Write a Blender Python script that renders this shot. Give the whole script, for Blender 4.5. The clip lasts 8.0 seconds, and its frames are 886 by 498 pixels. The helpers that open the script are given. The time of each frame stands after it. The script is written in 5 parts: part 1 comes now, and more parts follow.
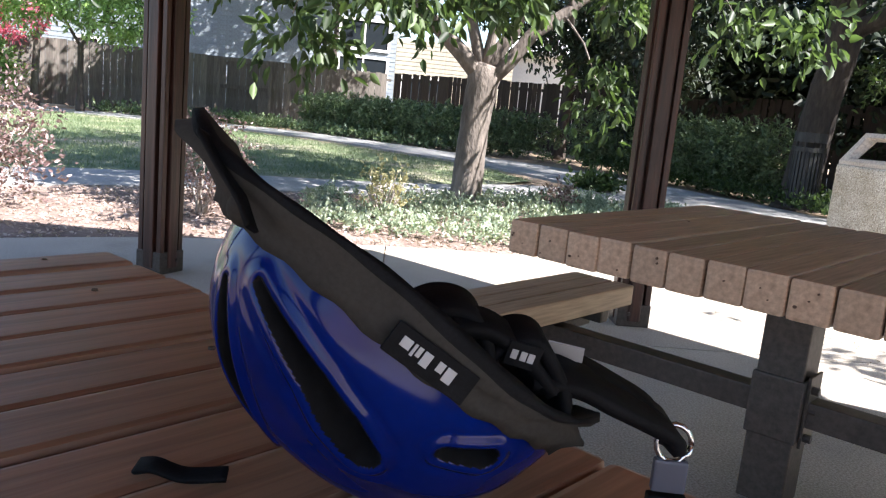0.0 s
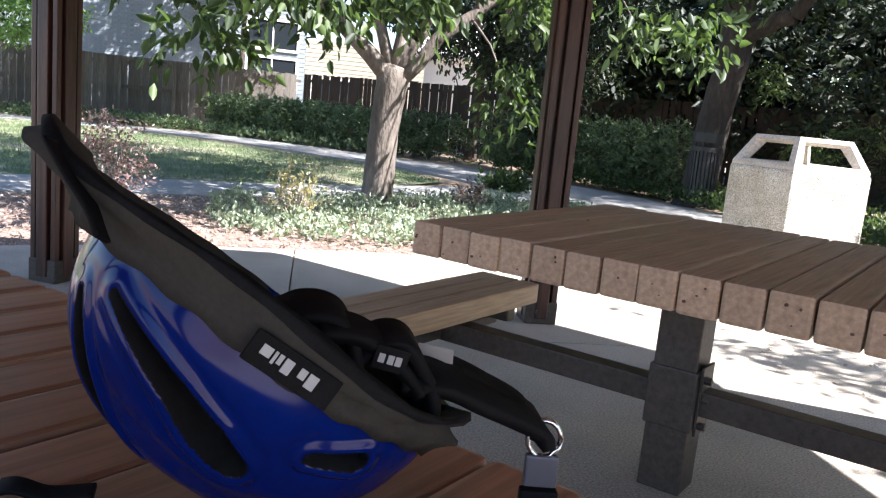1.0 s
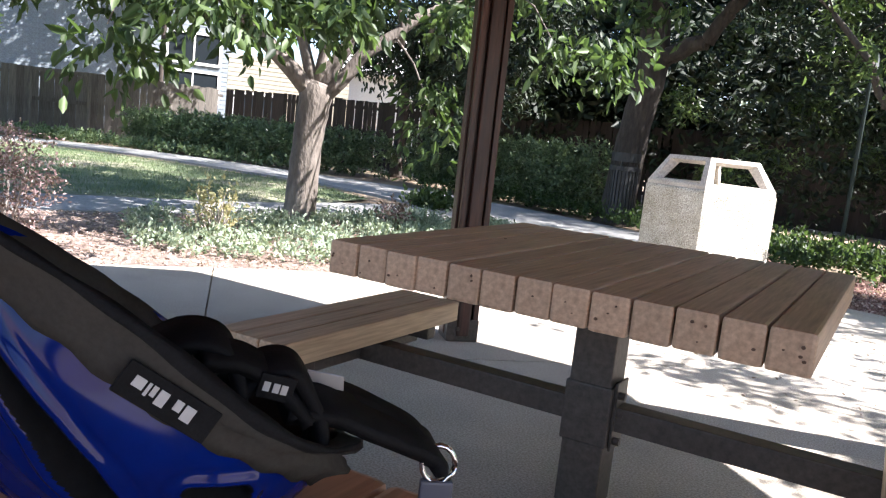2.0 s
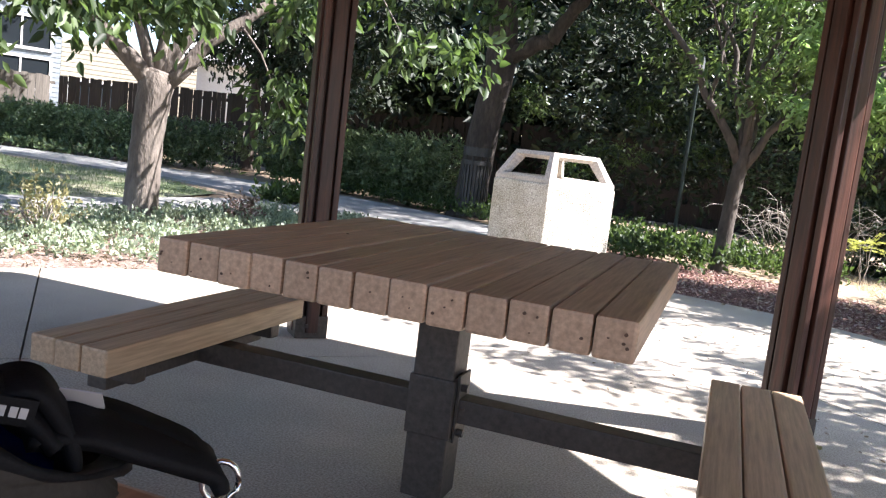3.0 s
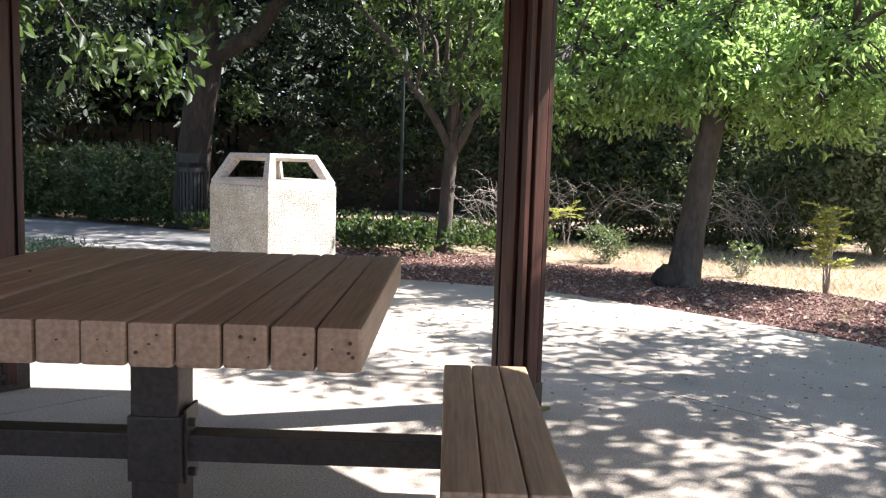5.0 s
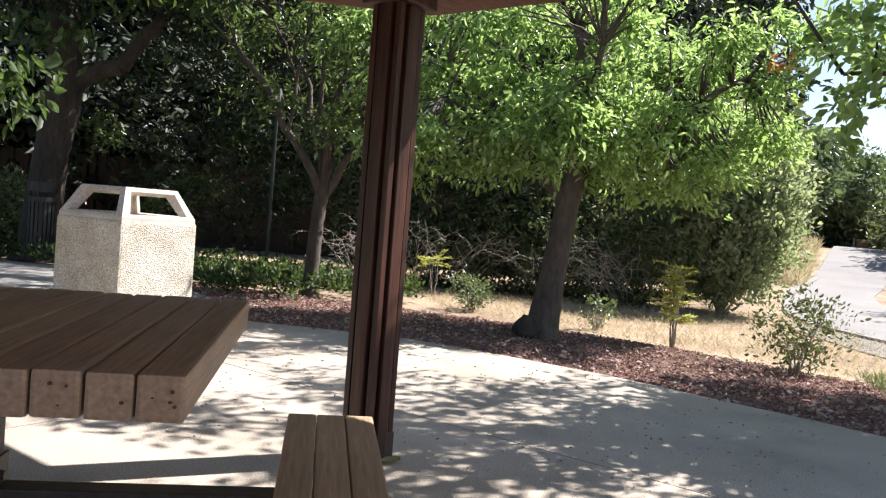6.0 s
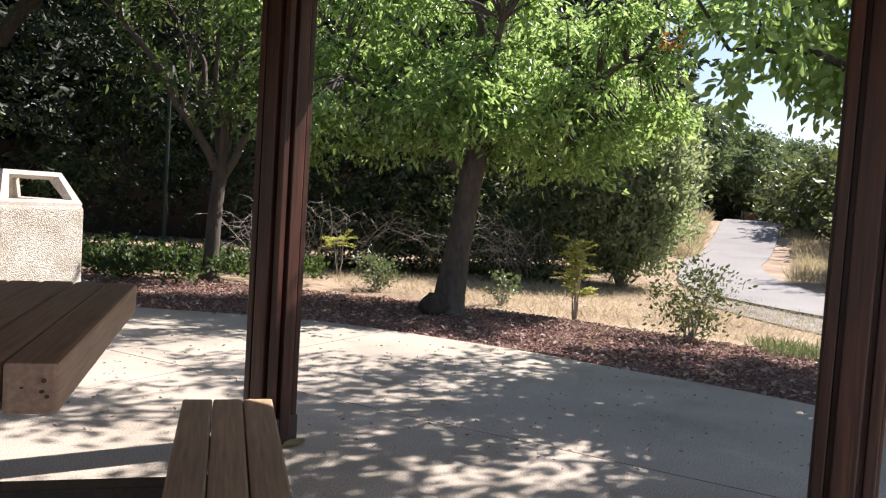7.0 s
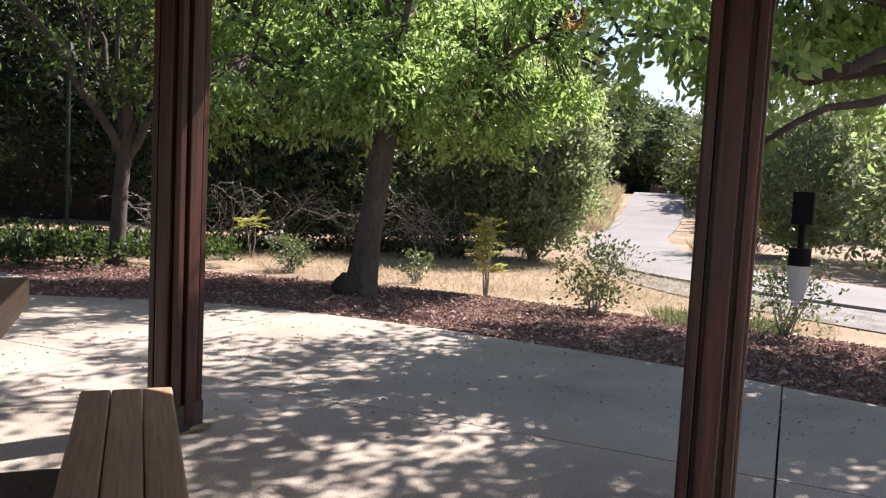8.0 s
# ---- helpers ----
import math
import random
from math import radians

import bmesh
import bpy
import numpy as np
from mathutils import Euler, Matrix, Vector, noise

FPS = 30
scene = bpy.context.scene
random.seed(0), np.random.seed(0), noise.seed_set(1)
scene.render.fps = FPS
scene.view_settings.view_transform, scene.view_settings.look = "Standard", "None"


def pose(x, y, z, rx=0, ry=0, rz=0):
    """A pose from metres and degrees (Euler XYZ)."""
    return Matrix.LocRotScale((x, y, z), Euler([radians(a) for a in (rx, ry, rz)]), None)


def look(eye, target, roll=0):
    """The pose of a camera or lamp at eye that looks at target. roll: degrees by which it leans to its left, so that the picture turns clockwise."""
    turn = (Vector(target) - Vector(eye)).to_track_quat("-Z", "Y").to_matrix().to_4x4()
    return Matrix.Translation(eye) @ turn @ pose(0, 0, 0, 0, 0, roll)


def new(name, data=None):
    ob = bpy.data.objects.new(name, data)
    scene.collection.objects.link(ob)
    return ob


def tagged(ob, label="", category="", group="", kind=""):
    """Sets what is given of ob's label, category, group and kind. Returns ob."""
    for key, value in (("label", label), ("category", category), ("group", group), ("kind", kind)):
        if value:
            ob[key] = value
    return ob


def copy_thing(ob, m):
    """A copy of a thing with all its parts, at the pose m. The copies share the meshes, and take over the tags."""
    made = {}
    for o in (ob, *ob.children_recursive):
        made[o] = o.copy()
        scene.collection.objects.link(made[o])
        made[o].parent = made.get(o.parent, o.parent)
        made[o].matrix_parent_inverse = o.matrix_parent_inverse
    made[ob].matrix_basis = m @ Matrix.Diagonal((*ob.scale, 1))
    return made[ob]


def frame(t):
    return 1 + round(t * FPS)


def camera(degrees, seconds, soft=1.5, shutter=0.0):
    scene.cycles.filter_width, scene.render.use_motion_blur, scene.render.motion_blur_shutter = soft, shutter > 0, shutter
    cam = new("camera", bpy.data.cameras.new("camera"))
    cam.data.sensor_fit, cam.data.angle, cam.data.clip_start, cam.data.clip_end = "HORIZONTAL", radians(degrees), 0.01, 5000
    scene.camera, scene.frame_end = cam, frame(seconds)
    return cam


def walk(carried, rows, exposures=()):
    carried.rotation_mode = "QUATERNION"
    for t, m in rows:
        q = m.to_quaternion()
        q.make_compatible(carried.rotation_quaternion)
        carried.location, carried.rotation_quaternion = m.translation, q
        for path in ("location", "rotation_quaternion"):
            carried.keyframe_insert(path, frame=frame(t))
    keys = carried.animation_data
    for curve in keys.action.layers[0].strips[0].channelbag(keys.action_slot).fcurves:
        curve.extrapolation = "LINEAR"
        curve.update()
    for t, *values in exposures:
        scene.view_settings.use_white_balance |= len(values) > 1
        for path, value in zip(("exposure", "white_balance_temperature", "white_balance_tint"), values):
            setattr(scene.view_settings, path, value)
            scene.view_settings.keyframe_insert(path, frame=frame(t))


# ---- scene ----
cam = camera(58.5, 8.0, 1.25)
PATH = [
    (0, (-0.089, 0.293, 1.045), (-1.388, 1.771, 0.686), 5.5),
    (0.5, (-0.079, 0.309, 1.046), (-1.314, 1.845, 0.708), 5.1),
    (1, (-0.063, 0.309, 1.051), (-1.197, 1.922, 0.715), 5.5),
    (2.3, (-0.036, 0.338, 1.058), (-0.947, 2.1, 0.804), 6.1),
    (2.5, (-0.026, 0.348, 1.058), (-0.867, 2.146, 0.81), 6.0),
    (3, (-0.015, 0.372, 1.063), (-0.678, 2.242, 0.812), 6.7),
    (3.5, (-0.033, 0.387, 1.074), (-0.513, 2.313, 0.83), 5.6),
    (4, (-0.024, 0.438, 1.086), (-0.292, 2.404, 0.834), 3.1),
    (4.2, (-0.027, 0.45, 1.07), (-0.396, 2.403, 0.847), 2.6),
    (4.5, (0.002, 0.416, 1.095), (-0.217, 2.392, 0.875), 4.2),
    (4.7, (0.004, 0.452, 1.084), (-0.125, 2.436, 0.866), 2.7),
    (5.8, (0.068, 0.488, 1.094), (0.316, 2.469, 0.978), 4.9),
    (6, (0.083, 0.479, 1.096), (0.381, 2.454, 1.016), 4.6),
    (6.5, (0.121, 0.489, 1.102), (0.574, 2.434, 1.005), 4.2),
    (7, (0.117, 0.515, 1.078), (0.647, 2.44, 0.965), 3.6),
    (7.5, (0.129, 0.46, 1.117), (0.666, 2.38, 0.955), 1.9),
    (7.8, (0.112, 0.384, 1.12), (0.724, 2.28, 0.938), 0.9),
    (8, (0.168, 0.391, 1.125), (0.89, 2.249, 0.962), 2.9),
]
EXPOSURES = [(0, 2.22, 6000, 14), (1, 2.28, 5950, 14), (2.5, 2.32, 5950, 15), (3.5, 2.22, 6050, 16), (4.5, 2.05, 6050, 16), (6, 1.42, 6300, 15), (7, 1.17, 6400, 18), (8, 1.23, 6500, 21)]
walk(cam, [(t, look(eye, target, roll)) for t, eye, target, roll in PATH], EXPOSURES)

# ---------------------------------------------------------------- world, sun
SUN_AZ, SUN_EL = math.atan2(0.28, 0.96), radians(49)
world = bpy.data.worlds.new("sky")
scene.world = world
world.use_nodes = True
wn = world.node_tree
sky = wn.nodes.new("ShaderNodeTexSky")
sky.sky_type = "NISHITA"
sky.sun_disc = False
sky.sun_elevation = SUN_EL
sky.sun_rotation = math.pi / 2 - SUN_AZ
wn.nodes["Background"].inputs[1].default_value = 0.074
wn.links.new(sky.outputs[0], wn.nodes["Background"].inputs[0])
sun_data = bpy.data.lights.new("sun", "SUN")
sun_data.energy, sun_data.angle, sun_data.color = 5.0, radians(0.55), (1.0, 0.93, 0.83)
sun = new("sun", sun_data)
SUN_DIR = Vector((math.cos(SUN_AZ) * math.cos(SUN_EL), math.sin(SUN_AZ) * math.cos(SUN_EL), math.sin(SUN_EL)))
sun.matrix_world = look(tuple(SUN_DIR * 60), (0, 0, 0))


# ---------------------------------------------------------------- materials
def material(name):
    m = bpy.data.materials.new(name)
    m.use_nodes = True
    n = m.node_tree
    return m, n, n.nodes["Principled BSDF"]


def noise_node(n, scale, detail=4.0, rough=0.55, stretch=None, space="Object"):
    tc = n.nodes.new("ShaderNodeTexCoord")
    tex = n.nodes.new("ShaderNodeTexNoise")
    tex.inputs["Scale"].default_value = scale
    tex.inputs["Detail"].default_value = detail
    tex.inputs["Roughness"].default_value = rough
    if stretch:
        mp = n.nodes.new("ShaderNodeMapping")
        mp.inputs["Scale"].default_value = stretch
        n.links.new(tc.outputs[space], mp.inputs[0])
        n.links.new(mp.outputs[0], tex.inputs["Vector"])
    else:
        n.links.new(tc.outputs[space], tex.inputs["Vector"])
    return tex.outputs["Fac"]


def ramp(n, fac, stops):
    r = n.nodes.new("ShaderNodeValToRGB")
    while len(r.color_ramp.elements) < len(stops):
        r.color_ramp.elements.new(0.5)
    for e, (p, c) in zip(r.color_ramp.elements, stops):
        e.position, e.color = p, (*c, 1)
    n.links.new(fac, r.inputs[0])
    return r.outputs[0]


def mix(n, fac, a, b, mode="MIX"):
    x = n.nodes.new("ShaderNodeMix")
    x.data_type, x.blend_type = "RGBA", mode
    if isinstance(fac, (int, float)):
        x.inputs[0].default_value = fac
    else:
        n.links.new(fac, x.inputs[0])
    for k, v in ((6, a), (7, b)):
        if isinstance(v, tuple):
            x.inputs[k].default_value = (*v, 1)
        else:
            n.links.new(v, x.inputs[k])
    return x.outputs[2]


def bump(n, bsdf, fac, strength, distance=0.01):
    b = n.nodes.new("ShaderNodeBump")
    b.inputs["Strength"].default_value = strength
    b.inputs["Distance"].default_value = distance
    n.links.new(fac, b.inputs["Height"])
    n.links.new(b.outputs[0], bsdf.inputs["Normal"])


def math_node(n, op, a, b):
    x = n.nodes.new("ShaderNodeMath")
    x.operation = op
    for k, v in ((0, a), (1, b)):
        if isinstance(v, (int, float)):
            x.inputs[k].default_value = v
        else:
            n.links.new(v, x.inputs[k])
    return x.outputs[0]


def mottled(name, stops, scale, fine=None, rough=0.8, depth=0.4, dist=0.006, stretch=None, metal=0.0, piece=0.0, fine_amount=0.35):
    """A surface whose colour follows a coarse noise and a fine one, with relief from the fine."""
    m, n, b = material(name)
    col = ramp(n, noise_node(n, scale, 5, 0.6, stretch), stops)
    f = noise_node(n, fine or scale * 9, 3, 0.6, stretch)
    col = mix(n, fine_amount, col, ramp(n, f, [(0.3, (0.12, 0.12, 0.12)), (0.7, (0.9, 0.9, 0.9))]), "OVERLAY")
    if piece:
        info = n.nodes.new("ShaderNodeObjectInfo")
        v = math_node(n, "MULTIPLY_ADD", info.outputs["Random"], piece)
        v.node.inputs[2].default_value = 1 - piece / 2
        col = mix(n, 1.0, col, v, "MULTIPLY")
    n.links.new(col, b.inputs["Base Color"])
    b.inputs["Roughness"].default_value = rough
    b.inputs["Metallic"].default_value = metal
    bump(n, b, f, depth, dist)
    return m


def plain(name, colour, rough=0.5, metal=0.0):
    """A small, truly plain thing."""
    m, n, b = material(name)
    b.inputs["Base Color"].default_value = (*colour, 1)
    b.inputs["Roughness"].default_value = rough
    b.inputs["Metallic"].default_value = metal
    return m


def leafy(name, dark, mid, light, through_light=0.35, rough=0.45):
    """Leaves: every leaf its own shade, some light passing through the blade."""
    m, n, b = material(name)
    geo = n.nodes.new("ShaderNodeNewGeometry")
    col = ramp(n, geo.outputs["Random Per Island"], [(0.0, dark), (0.5, mid), (1.0, light)])
    n.links.new(col, b.inputs["Base Color"])
    b.inputs["Roughness"].default_value = rough
    tr = n.nodes.new("ShaderNodeBsdfTranslucent")
    n.links.new(mix(n, 0.5, col, (light[0] * 1.3, light[1] * 1.4, light[2] * 0.8)), tr.inputs[0])
    ms = n.nodes.new("ShaderNodeMixShader")
    ms.inputs[0].default_value = through_light
    n.links.new(b.outputs[0], ms.inputs[1])
    n.links.new(tr.outputs[0], ms.inputs[2])
    n.links.new(ms.outputs[0], n.nodes["Material Output"].inputs[0])
    return m


def wood(name, stops, along, rough=0.6, depth=0.3, piece=0.25):
    """Sawn timber with grain along one axis."""
    s = [28.0, 28.0, 28.0]
    s[along] = 1.6
    return mottled(name, stops, 1.0, 3.2, rough, depth, 0.003, tuple(s), 0.0, piece, 0.3)


M_CONCRETE = mottled("concrete", [(0.25, (0.25, 0.222, 0.186)), (0.45, (0.365, 0.325, 0.275)), (0.6, (0.41, 0.366, 0.311)), (0.78, (0.51, 0.456, 0.39))], 1.3, 130, 0.9, 0.5, 0.004, None, 0.0, 0.06, 0.55)
M_PATH = mottled("path_concrete", [(0.3, (0.22, 0.22, 0.22)), (0.7, (0.33, 0.32, 0.305))], 0.7, 40, 0.9, 0.3, 0.003)
M_TRAIL = mottled("trail_paving", [(0.3, (0.185, 0.182, 0.182)), (0.7, (0.245, 0.243, 0.243))], 0.6, 40, 0.9, 0.3, 0.003)
M_GROUND = mottled("dry_ground", [(0.3, (0.20, 0.14, 0.095)), (0.5, (0.30, 0.225, 0.155)), (0.75, (0.42, 0.335, 0.24))], 0.8, 22, 0.95, 0.8, 0.03)
M_SOIL = mottled("bed_soil", [(0.3, (0.13, 0.09, 0.075)), (0.6, (0.25, 0.185, 0.155)), (0.8, (0.38, 0.30, 0.26))], 1.8, 26, 0.95, 0.9, 0.03)
M_MULCH = mottled("mulch", [(0.3, (0.10, 0.052, 0.042)), (0.55, (0.17, 0.09, 0.075)), (0.8, (0.26, 0.155, 0.13))], 2.2, 45, 0.95, 1.0, 0.03)
M_CHIP = leafy("bark_chip", (0.13, 0.066, 0.053), (0.26, 0.148, 0.122), (0.50, 0.35, 0.30), 0.0, 0.9)
M_LAWN = mottled("lawn", [(0.3, (0.065, 0.105, 0.045)), (0.5, (0.13, 0.16, 0.08)), (0.68, (0.34, 0.30, 0.22))], 0.7, 30, 0.95, 0.8, 0.03)
M_GRASS = leafy("grass_blade", (0.055, 0.095, 0.04), (0.105, 0.155, 0.065), (0.24, 0.27, 0.15), 0.3, 0.6)
M_STRAW = leafy("straw", (0.31, 0.24, 0.175), (0.46, 0.38, 0.29), (0.58, 0.51, 0.41), 0.3, 0.8)
M_GRAVEL = mottled("gravel", [(0.3, (0.16, 0.15, 0.15)), (0.7, (0.34, 0.33, 0.32))], 3, 70, 0.95, 1.0, 0.02)
M_TABLE = wood("table_wood", [(0.25, (0.40, 0.26, 0.175)), (0.5, (0.47, 0.315, 0.215)), (0.8, (0.54, 0.375, 0.265))], 1, 0.46)
M_TABLE_RED = wood("reddish_table_wood", [(0.25, (0.26, 0.125, 0.072)), (0.5, (0.38, 0.195, 0.115)), (0.8, (0.48, 0.27, 0.17))], 1, 0.42)
# Yellower than the tabletop: light bounced off the concrete is in this colour.
M_BENCH = wood("bench_wood", [(0.25, (0.45, 0.31, 0.2)), (0.5, (0.49, 0.345, 0.225)), (0.8, (0.53, 0.38, 0.25))], 1, 0.5)
M_POST = wood("stained_post_wood", [(0.25, (0.012, 0.006, 0.005)), (0.5, (0.052, 0.02, 0.014)), (0.7, (0.10, 0.038, 0.026)), (0.9, (0.22, 0.14, 0.105))], 2, 0.4, 0.5, 0.3)
M_STEEL = mottled("brown_steel", [(0.3, (0.062, 0.05, 0.044)), (0.7, (0.08, 0.066, 0.058))], 6, 60, 0.5, 0.15, 0.002, None, 0.3)
M_KNOT = plain("knot", (0.10, 0.055, 0.035), 0.7)
M_LIDC = mottled("cast_concrete", [(0.3, (0.42, 0.37, 0.32)), (0.7, (0.56, 0.51, 0.45))], 5, 60, 0.85, 0.2, 0.002)
M_BLACK = mottled("black_enamel", [(0.3, (0.018, 0.018, 0.02)), (0.7, (0.035, 0.035, 0.038))], 5, 50, 0.5, 0.1, 0.002)
M_FENCE = wood("weathered_fence", [(0.25, (0.075, 0.066, 0.058)), (0.5, (0.125, 0.112, 0.098)), (0.8, (0.19, 0.172, 0.15))], 2, 0.9, 0.4, 0.5)
# Board fences in deep shade: that shade is put into the wood's colour.
M_FENCE_SHADED = wood("shaded_fence", [(0.25, (0.02, 0.016, 0.014)), (0.8, (0.05, 0.04, 0.034))], 2, 0.9, 0.4, 0.4)
M_BARK = mottled("grey_bark", [(0.3, (0.085, 0.07, 0.06)), (0.55, (0.17, 0.145, 0.125)), (0.8, (0.27, 0.24, 0.21))], 3.5, 22, 0.95, 1.0, 0.02, (1, 1, 0.35))
M_BARK_DARK = mottled("dark_bark", [(0.3, (0.035, 0.028, 0.024)), (0.7, (0.085, 0.068, 0.056))], 4, 24, 0.95, 1.0, 0.025, (1, 1, 0.3))
M_BARK_MID = mottled("brown_grey_bark", [(0.3, (0.05, 0.042, 0.036)), (0.7, (0.12, 0.10, 0.086))], 4, 24, 0.95, 1.0, 0.015, (1, 1, 0.35))
M_TWIG = mottled("dry_twig", [(0.3, (0.27, 0.235, 0.21)), (0.7, (0.45, 0.41, 0.37))], 6, 40, 0.9, 0.3, 0.004)
# White siding and cream wing, darkened so the paint carries tree shade.
M_SIDING = mottled("shaded_siding", [(0.3, (0.18, 0.21, 0.235)), (0.7, (0.22, 0.25, 0.28))], 2, 30, 0.7, 0.1, 0.004)
M_CREAM = mottled("shaded_cream_siding", [(0.3, (0.28, 0.25, 0.19)), (0.7, (0.34, 0.31, 0.24))], 2, 30, 0.7, 0.1, 0.004)
M_TRIM = plain("white_trim", (0.8, 0.8, 0.78), 0.6)
M_ROOF = mottled("roof_shingle", [(0.3, (0.16, 0.14, 0.13)), (0.7, (0.27, 0.25, 0.23))], 4, 40, 0.9, 0.5, 0.01)
M_CEIL = wood("roof_boards", [(0.25, (0.10, 0.045, 0.03)), (0.8, (0.2, 0.095, 0.06))], 0, 0.7)
M_LEAF_A = leafy("cherry_leaf", (0.011, 0.025, 0.008), (0.03, 0.057, 0.017), (0.11, 0.165, 0.055), 0.42, 0.52)
M_LEAF_B = leafy("bright_leaf", (0.03, 0.06, 0.022), (0.165, 0.27, 0.10), (0.41, 0.55, 0.25), 0.58, 0.26)
# Near-black evergreen green with the woods' own shade put into the colour.
M_LEAF_D = leafy("shade_dark_leaf", (0.006, 0.013, 0.006), (0.014, 0.027, 0.011), (0.045, 0.07, 0.032), 0.15, 0.6)
M_LEAF_H = leafy("hedge_leaf", (0.04, 0.068, 0.033), (0.095, 0.14, 0.066), (0.22, 0.28, 0.15), 0.3, 0.34)
M_LEAF_G = leafy("grey_green_leaf", (0.11, 0.16, 0.115), (0.25, 0.30, 0.215), (0.48, 0.53, 0.41), 0.3, 0.5)
M_LEAF_O = leafy("olive_leaf", (0.055, 0.075, 0.03), (0.10, 0.125, 0.05), (0.17, 0.195, 0.09), 0.3, 0.5)
# Toned for the slim tree's shade; on the evergreen tips it stands for sun.
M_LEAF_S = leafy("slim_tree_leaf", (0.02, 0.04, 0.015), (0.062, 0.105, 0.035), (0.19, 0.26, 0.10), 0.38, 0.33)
M_LITTER = leafy("dry_litter", (0.24, 0.17, 0.145), (0.40, 0.31, 0.27), (0.58, 0.48, 0.43), 0.2, 0.8)
M_TIPS = leafy("pale_tips", (0.22, 0.19, 0.09), (0.36, 0.33, 0.17), (0.50, 0.46, 0.29), 0.35, 0.6)
M_LEAF_J = leafy("juniper_leaf", (0.09, 0.12, 0.07), (0.21, 0.26, 0.155), (0.38, 0.43, 0.28), 0.5, 0.5)
# Shade under the higher woods is put into this dark green.
M_LEAF_U = leafy("shaded_understorey_leaf", (0.016, 0.028, 0.014), (0.044, 0.07, 0.034), (0.13, 0.175, 0.09), 0.3, 0.4)
M_LEAF_R = leafy("red_leaf", (0.07, 0.045, 0.045), (0.14, 0.08, 0.08), (0.50, 0.38, 0.38), 0.3, 0.5)
M_LEAF_P = leafy("pink_blossom", (0.5, 0.06, 0.15), (0.65, 0.12, 0.22), (0.75, 0.25, 0.35), 0.4, 0.6)
M_LEAF_Y = leafy("yellow_leaf", (0.20, 0.22, 0.05), (0.34, 0.36, 0.09), (0.50, 0.50, 0.17), 0.4, 0.5)
M_LEAF_OR = leafy("orange_leaf", (0.5, 0.16, 0.04), (0.65, 0.28, 0.09), (0.75, 0.42, 0.18), 0.4, 0.5)


def aggregate():
    """Exposed pebbles in cement."""
    m, n, b = material("exposed_aggregate")
    tc = n.nodes.new("ShaderNodeTexCoord")
    v = n.nodes.new("ShaderNodeTexVoronoi")
    v.inputs["Scale"].default_value = 110
    n.links.new(tc.outputs["Object"], v.inputs["Vector"])
    sep = n.nodes.new("ShaderNodeSeparateColor")
    n.links.new(v.outputs["Color"], sep.inputs[0])
    stone = ramp(n, sep.outputs[0], [(0.0, (0.40, 0.37, 0.32)), (0.25, (0.58, 0.545, 0.48)), (0.7, (0.70, 0.67, 0.61)), (1.0, (0.82, 0.80, 0.75))])
    gap = ramp(n, v.outputs["Distance"], [(0.45, (1, 1, 1)), (0.8, (0.68, 0.65, 0.6))])
    col = mix(n, 1.0, stone, gap, "MULTIPLY")
    stain = ramp(n, noise_node(n, 3.5, 4), [(0.3, (0.72, 0.69, 0.62)), (0.6, (1, 1, 1))])
    n.links.new(mix(n, 1.0, col, stain, "MULTIPLY"), b.inputs["Base Color"])
    b.inputs["Roughness"].default_value = 0.85
    inv = math_node(n, "SUBTRACT", 1.0, v.outputs["Distance"])
    bump(n, b, inv, 0.9, 0.008)
    return m


M_AGG = aggregate()


# ---------------------------------------------------------------- mesh helpers
def part(name, bm, mat, parent=None, label=""):
    me = bpy.data.meshes.new(name)
    bm.to_mesh(me)
    bm.free()
    return mesh_part(name, me, mat, parent, label)


def mesh_part(name, me, mat, parent=None, label=""):
    mats = mat if isinstance(mat, (list, tuple)) else [mat]
    if not me.materials:
        for m in mats:
            me.materials.append(m)
    ob = new(name, me)
    if parent is not None:
        ob.parent = parent
    if label:
        tagged(ob, label)
    return ob


def empty(name, m=None):
    ob = new(name)
    ob.empty_display_size = 0.1
    if m is not None:
        ob.matrix_world = m
    return ob


def bm_box(bm, lo, hi, bevel=0.0, m=None):
    r = bmesh.ops.create_cube(bm, size=1.0)
    s = Vector(hi) - Vector(lo)
    c = (Vector(hi) + Vector(lo)) / 2
    for v in r["verts"]:
        v.co = Vector((v.co.x * s.x, v.co.y * s.y, v.co.z * s.z)) + c
    if bevel:
        es = list({e for v in r["verts"] for e in v.link_edges})
        out = bmesh.ops.bevel(bm, geom=es, offset=bevel, segments=2, affect="EDGES", profile=0.6)
        vs = list({v for f in out["faces"] for v in f.verts} | {v for v in r["verts"] if v.is_valid})
    else:
        vs = r["verts"]
    if m is not None:
        done = set()
        stack = [v for v in vs if v.is_valid]
        for v in stack:
            if v not in done:
                done.add(v)
                v.co = m @ v.co
    return vs


def box(lo, hi, bevel=0.0, m=None):
    bm = bmesh.new()
    bm_box(bm, lo, hi, bevel)
    if m is not None:
        bm.transform(m)
    return bm


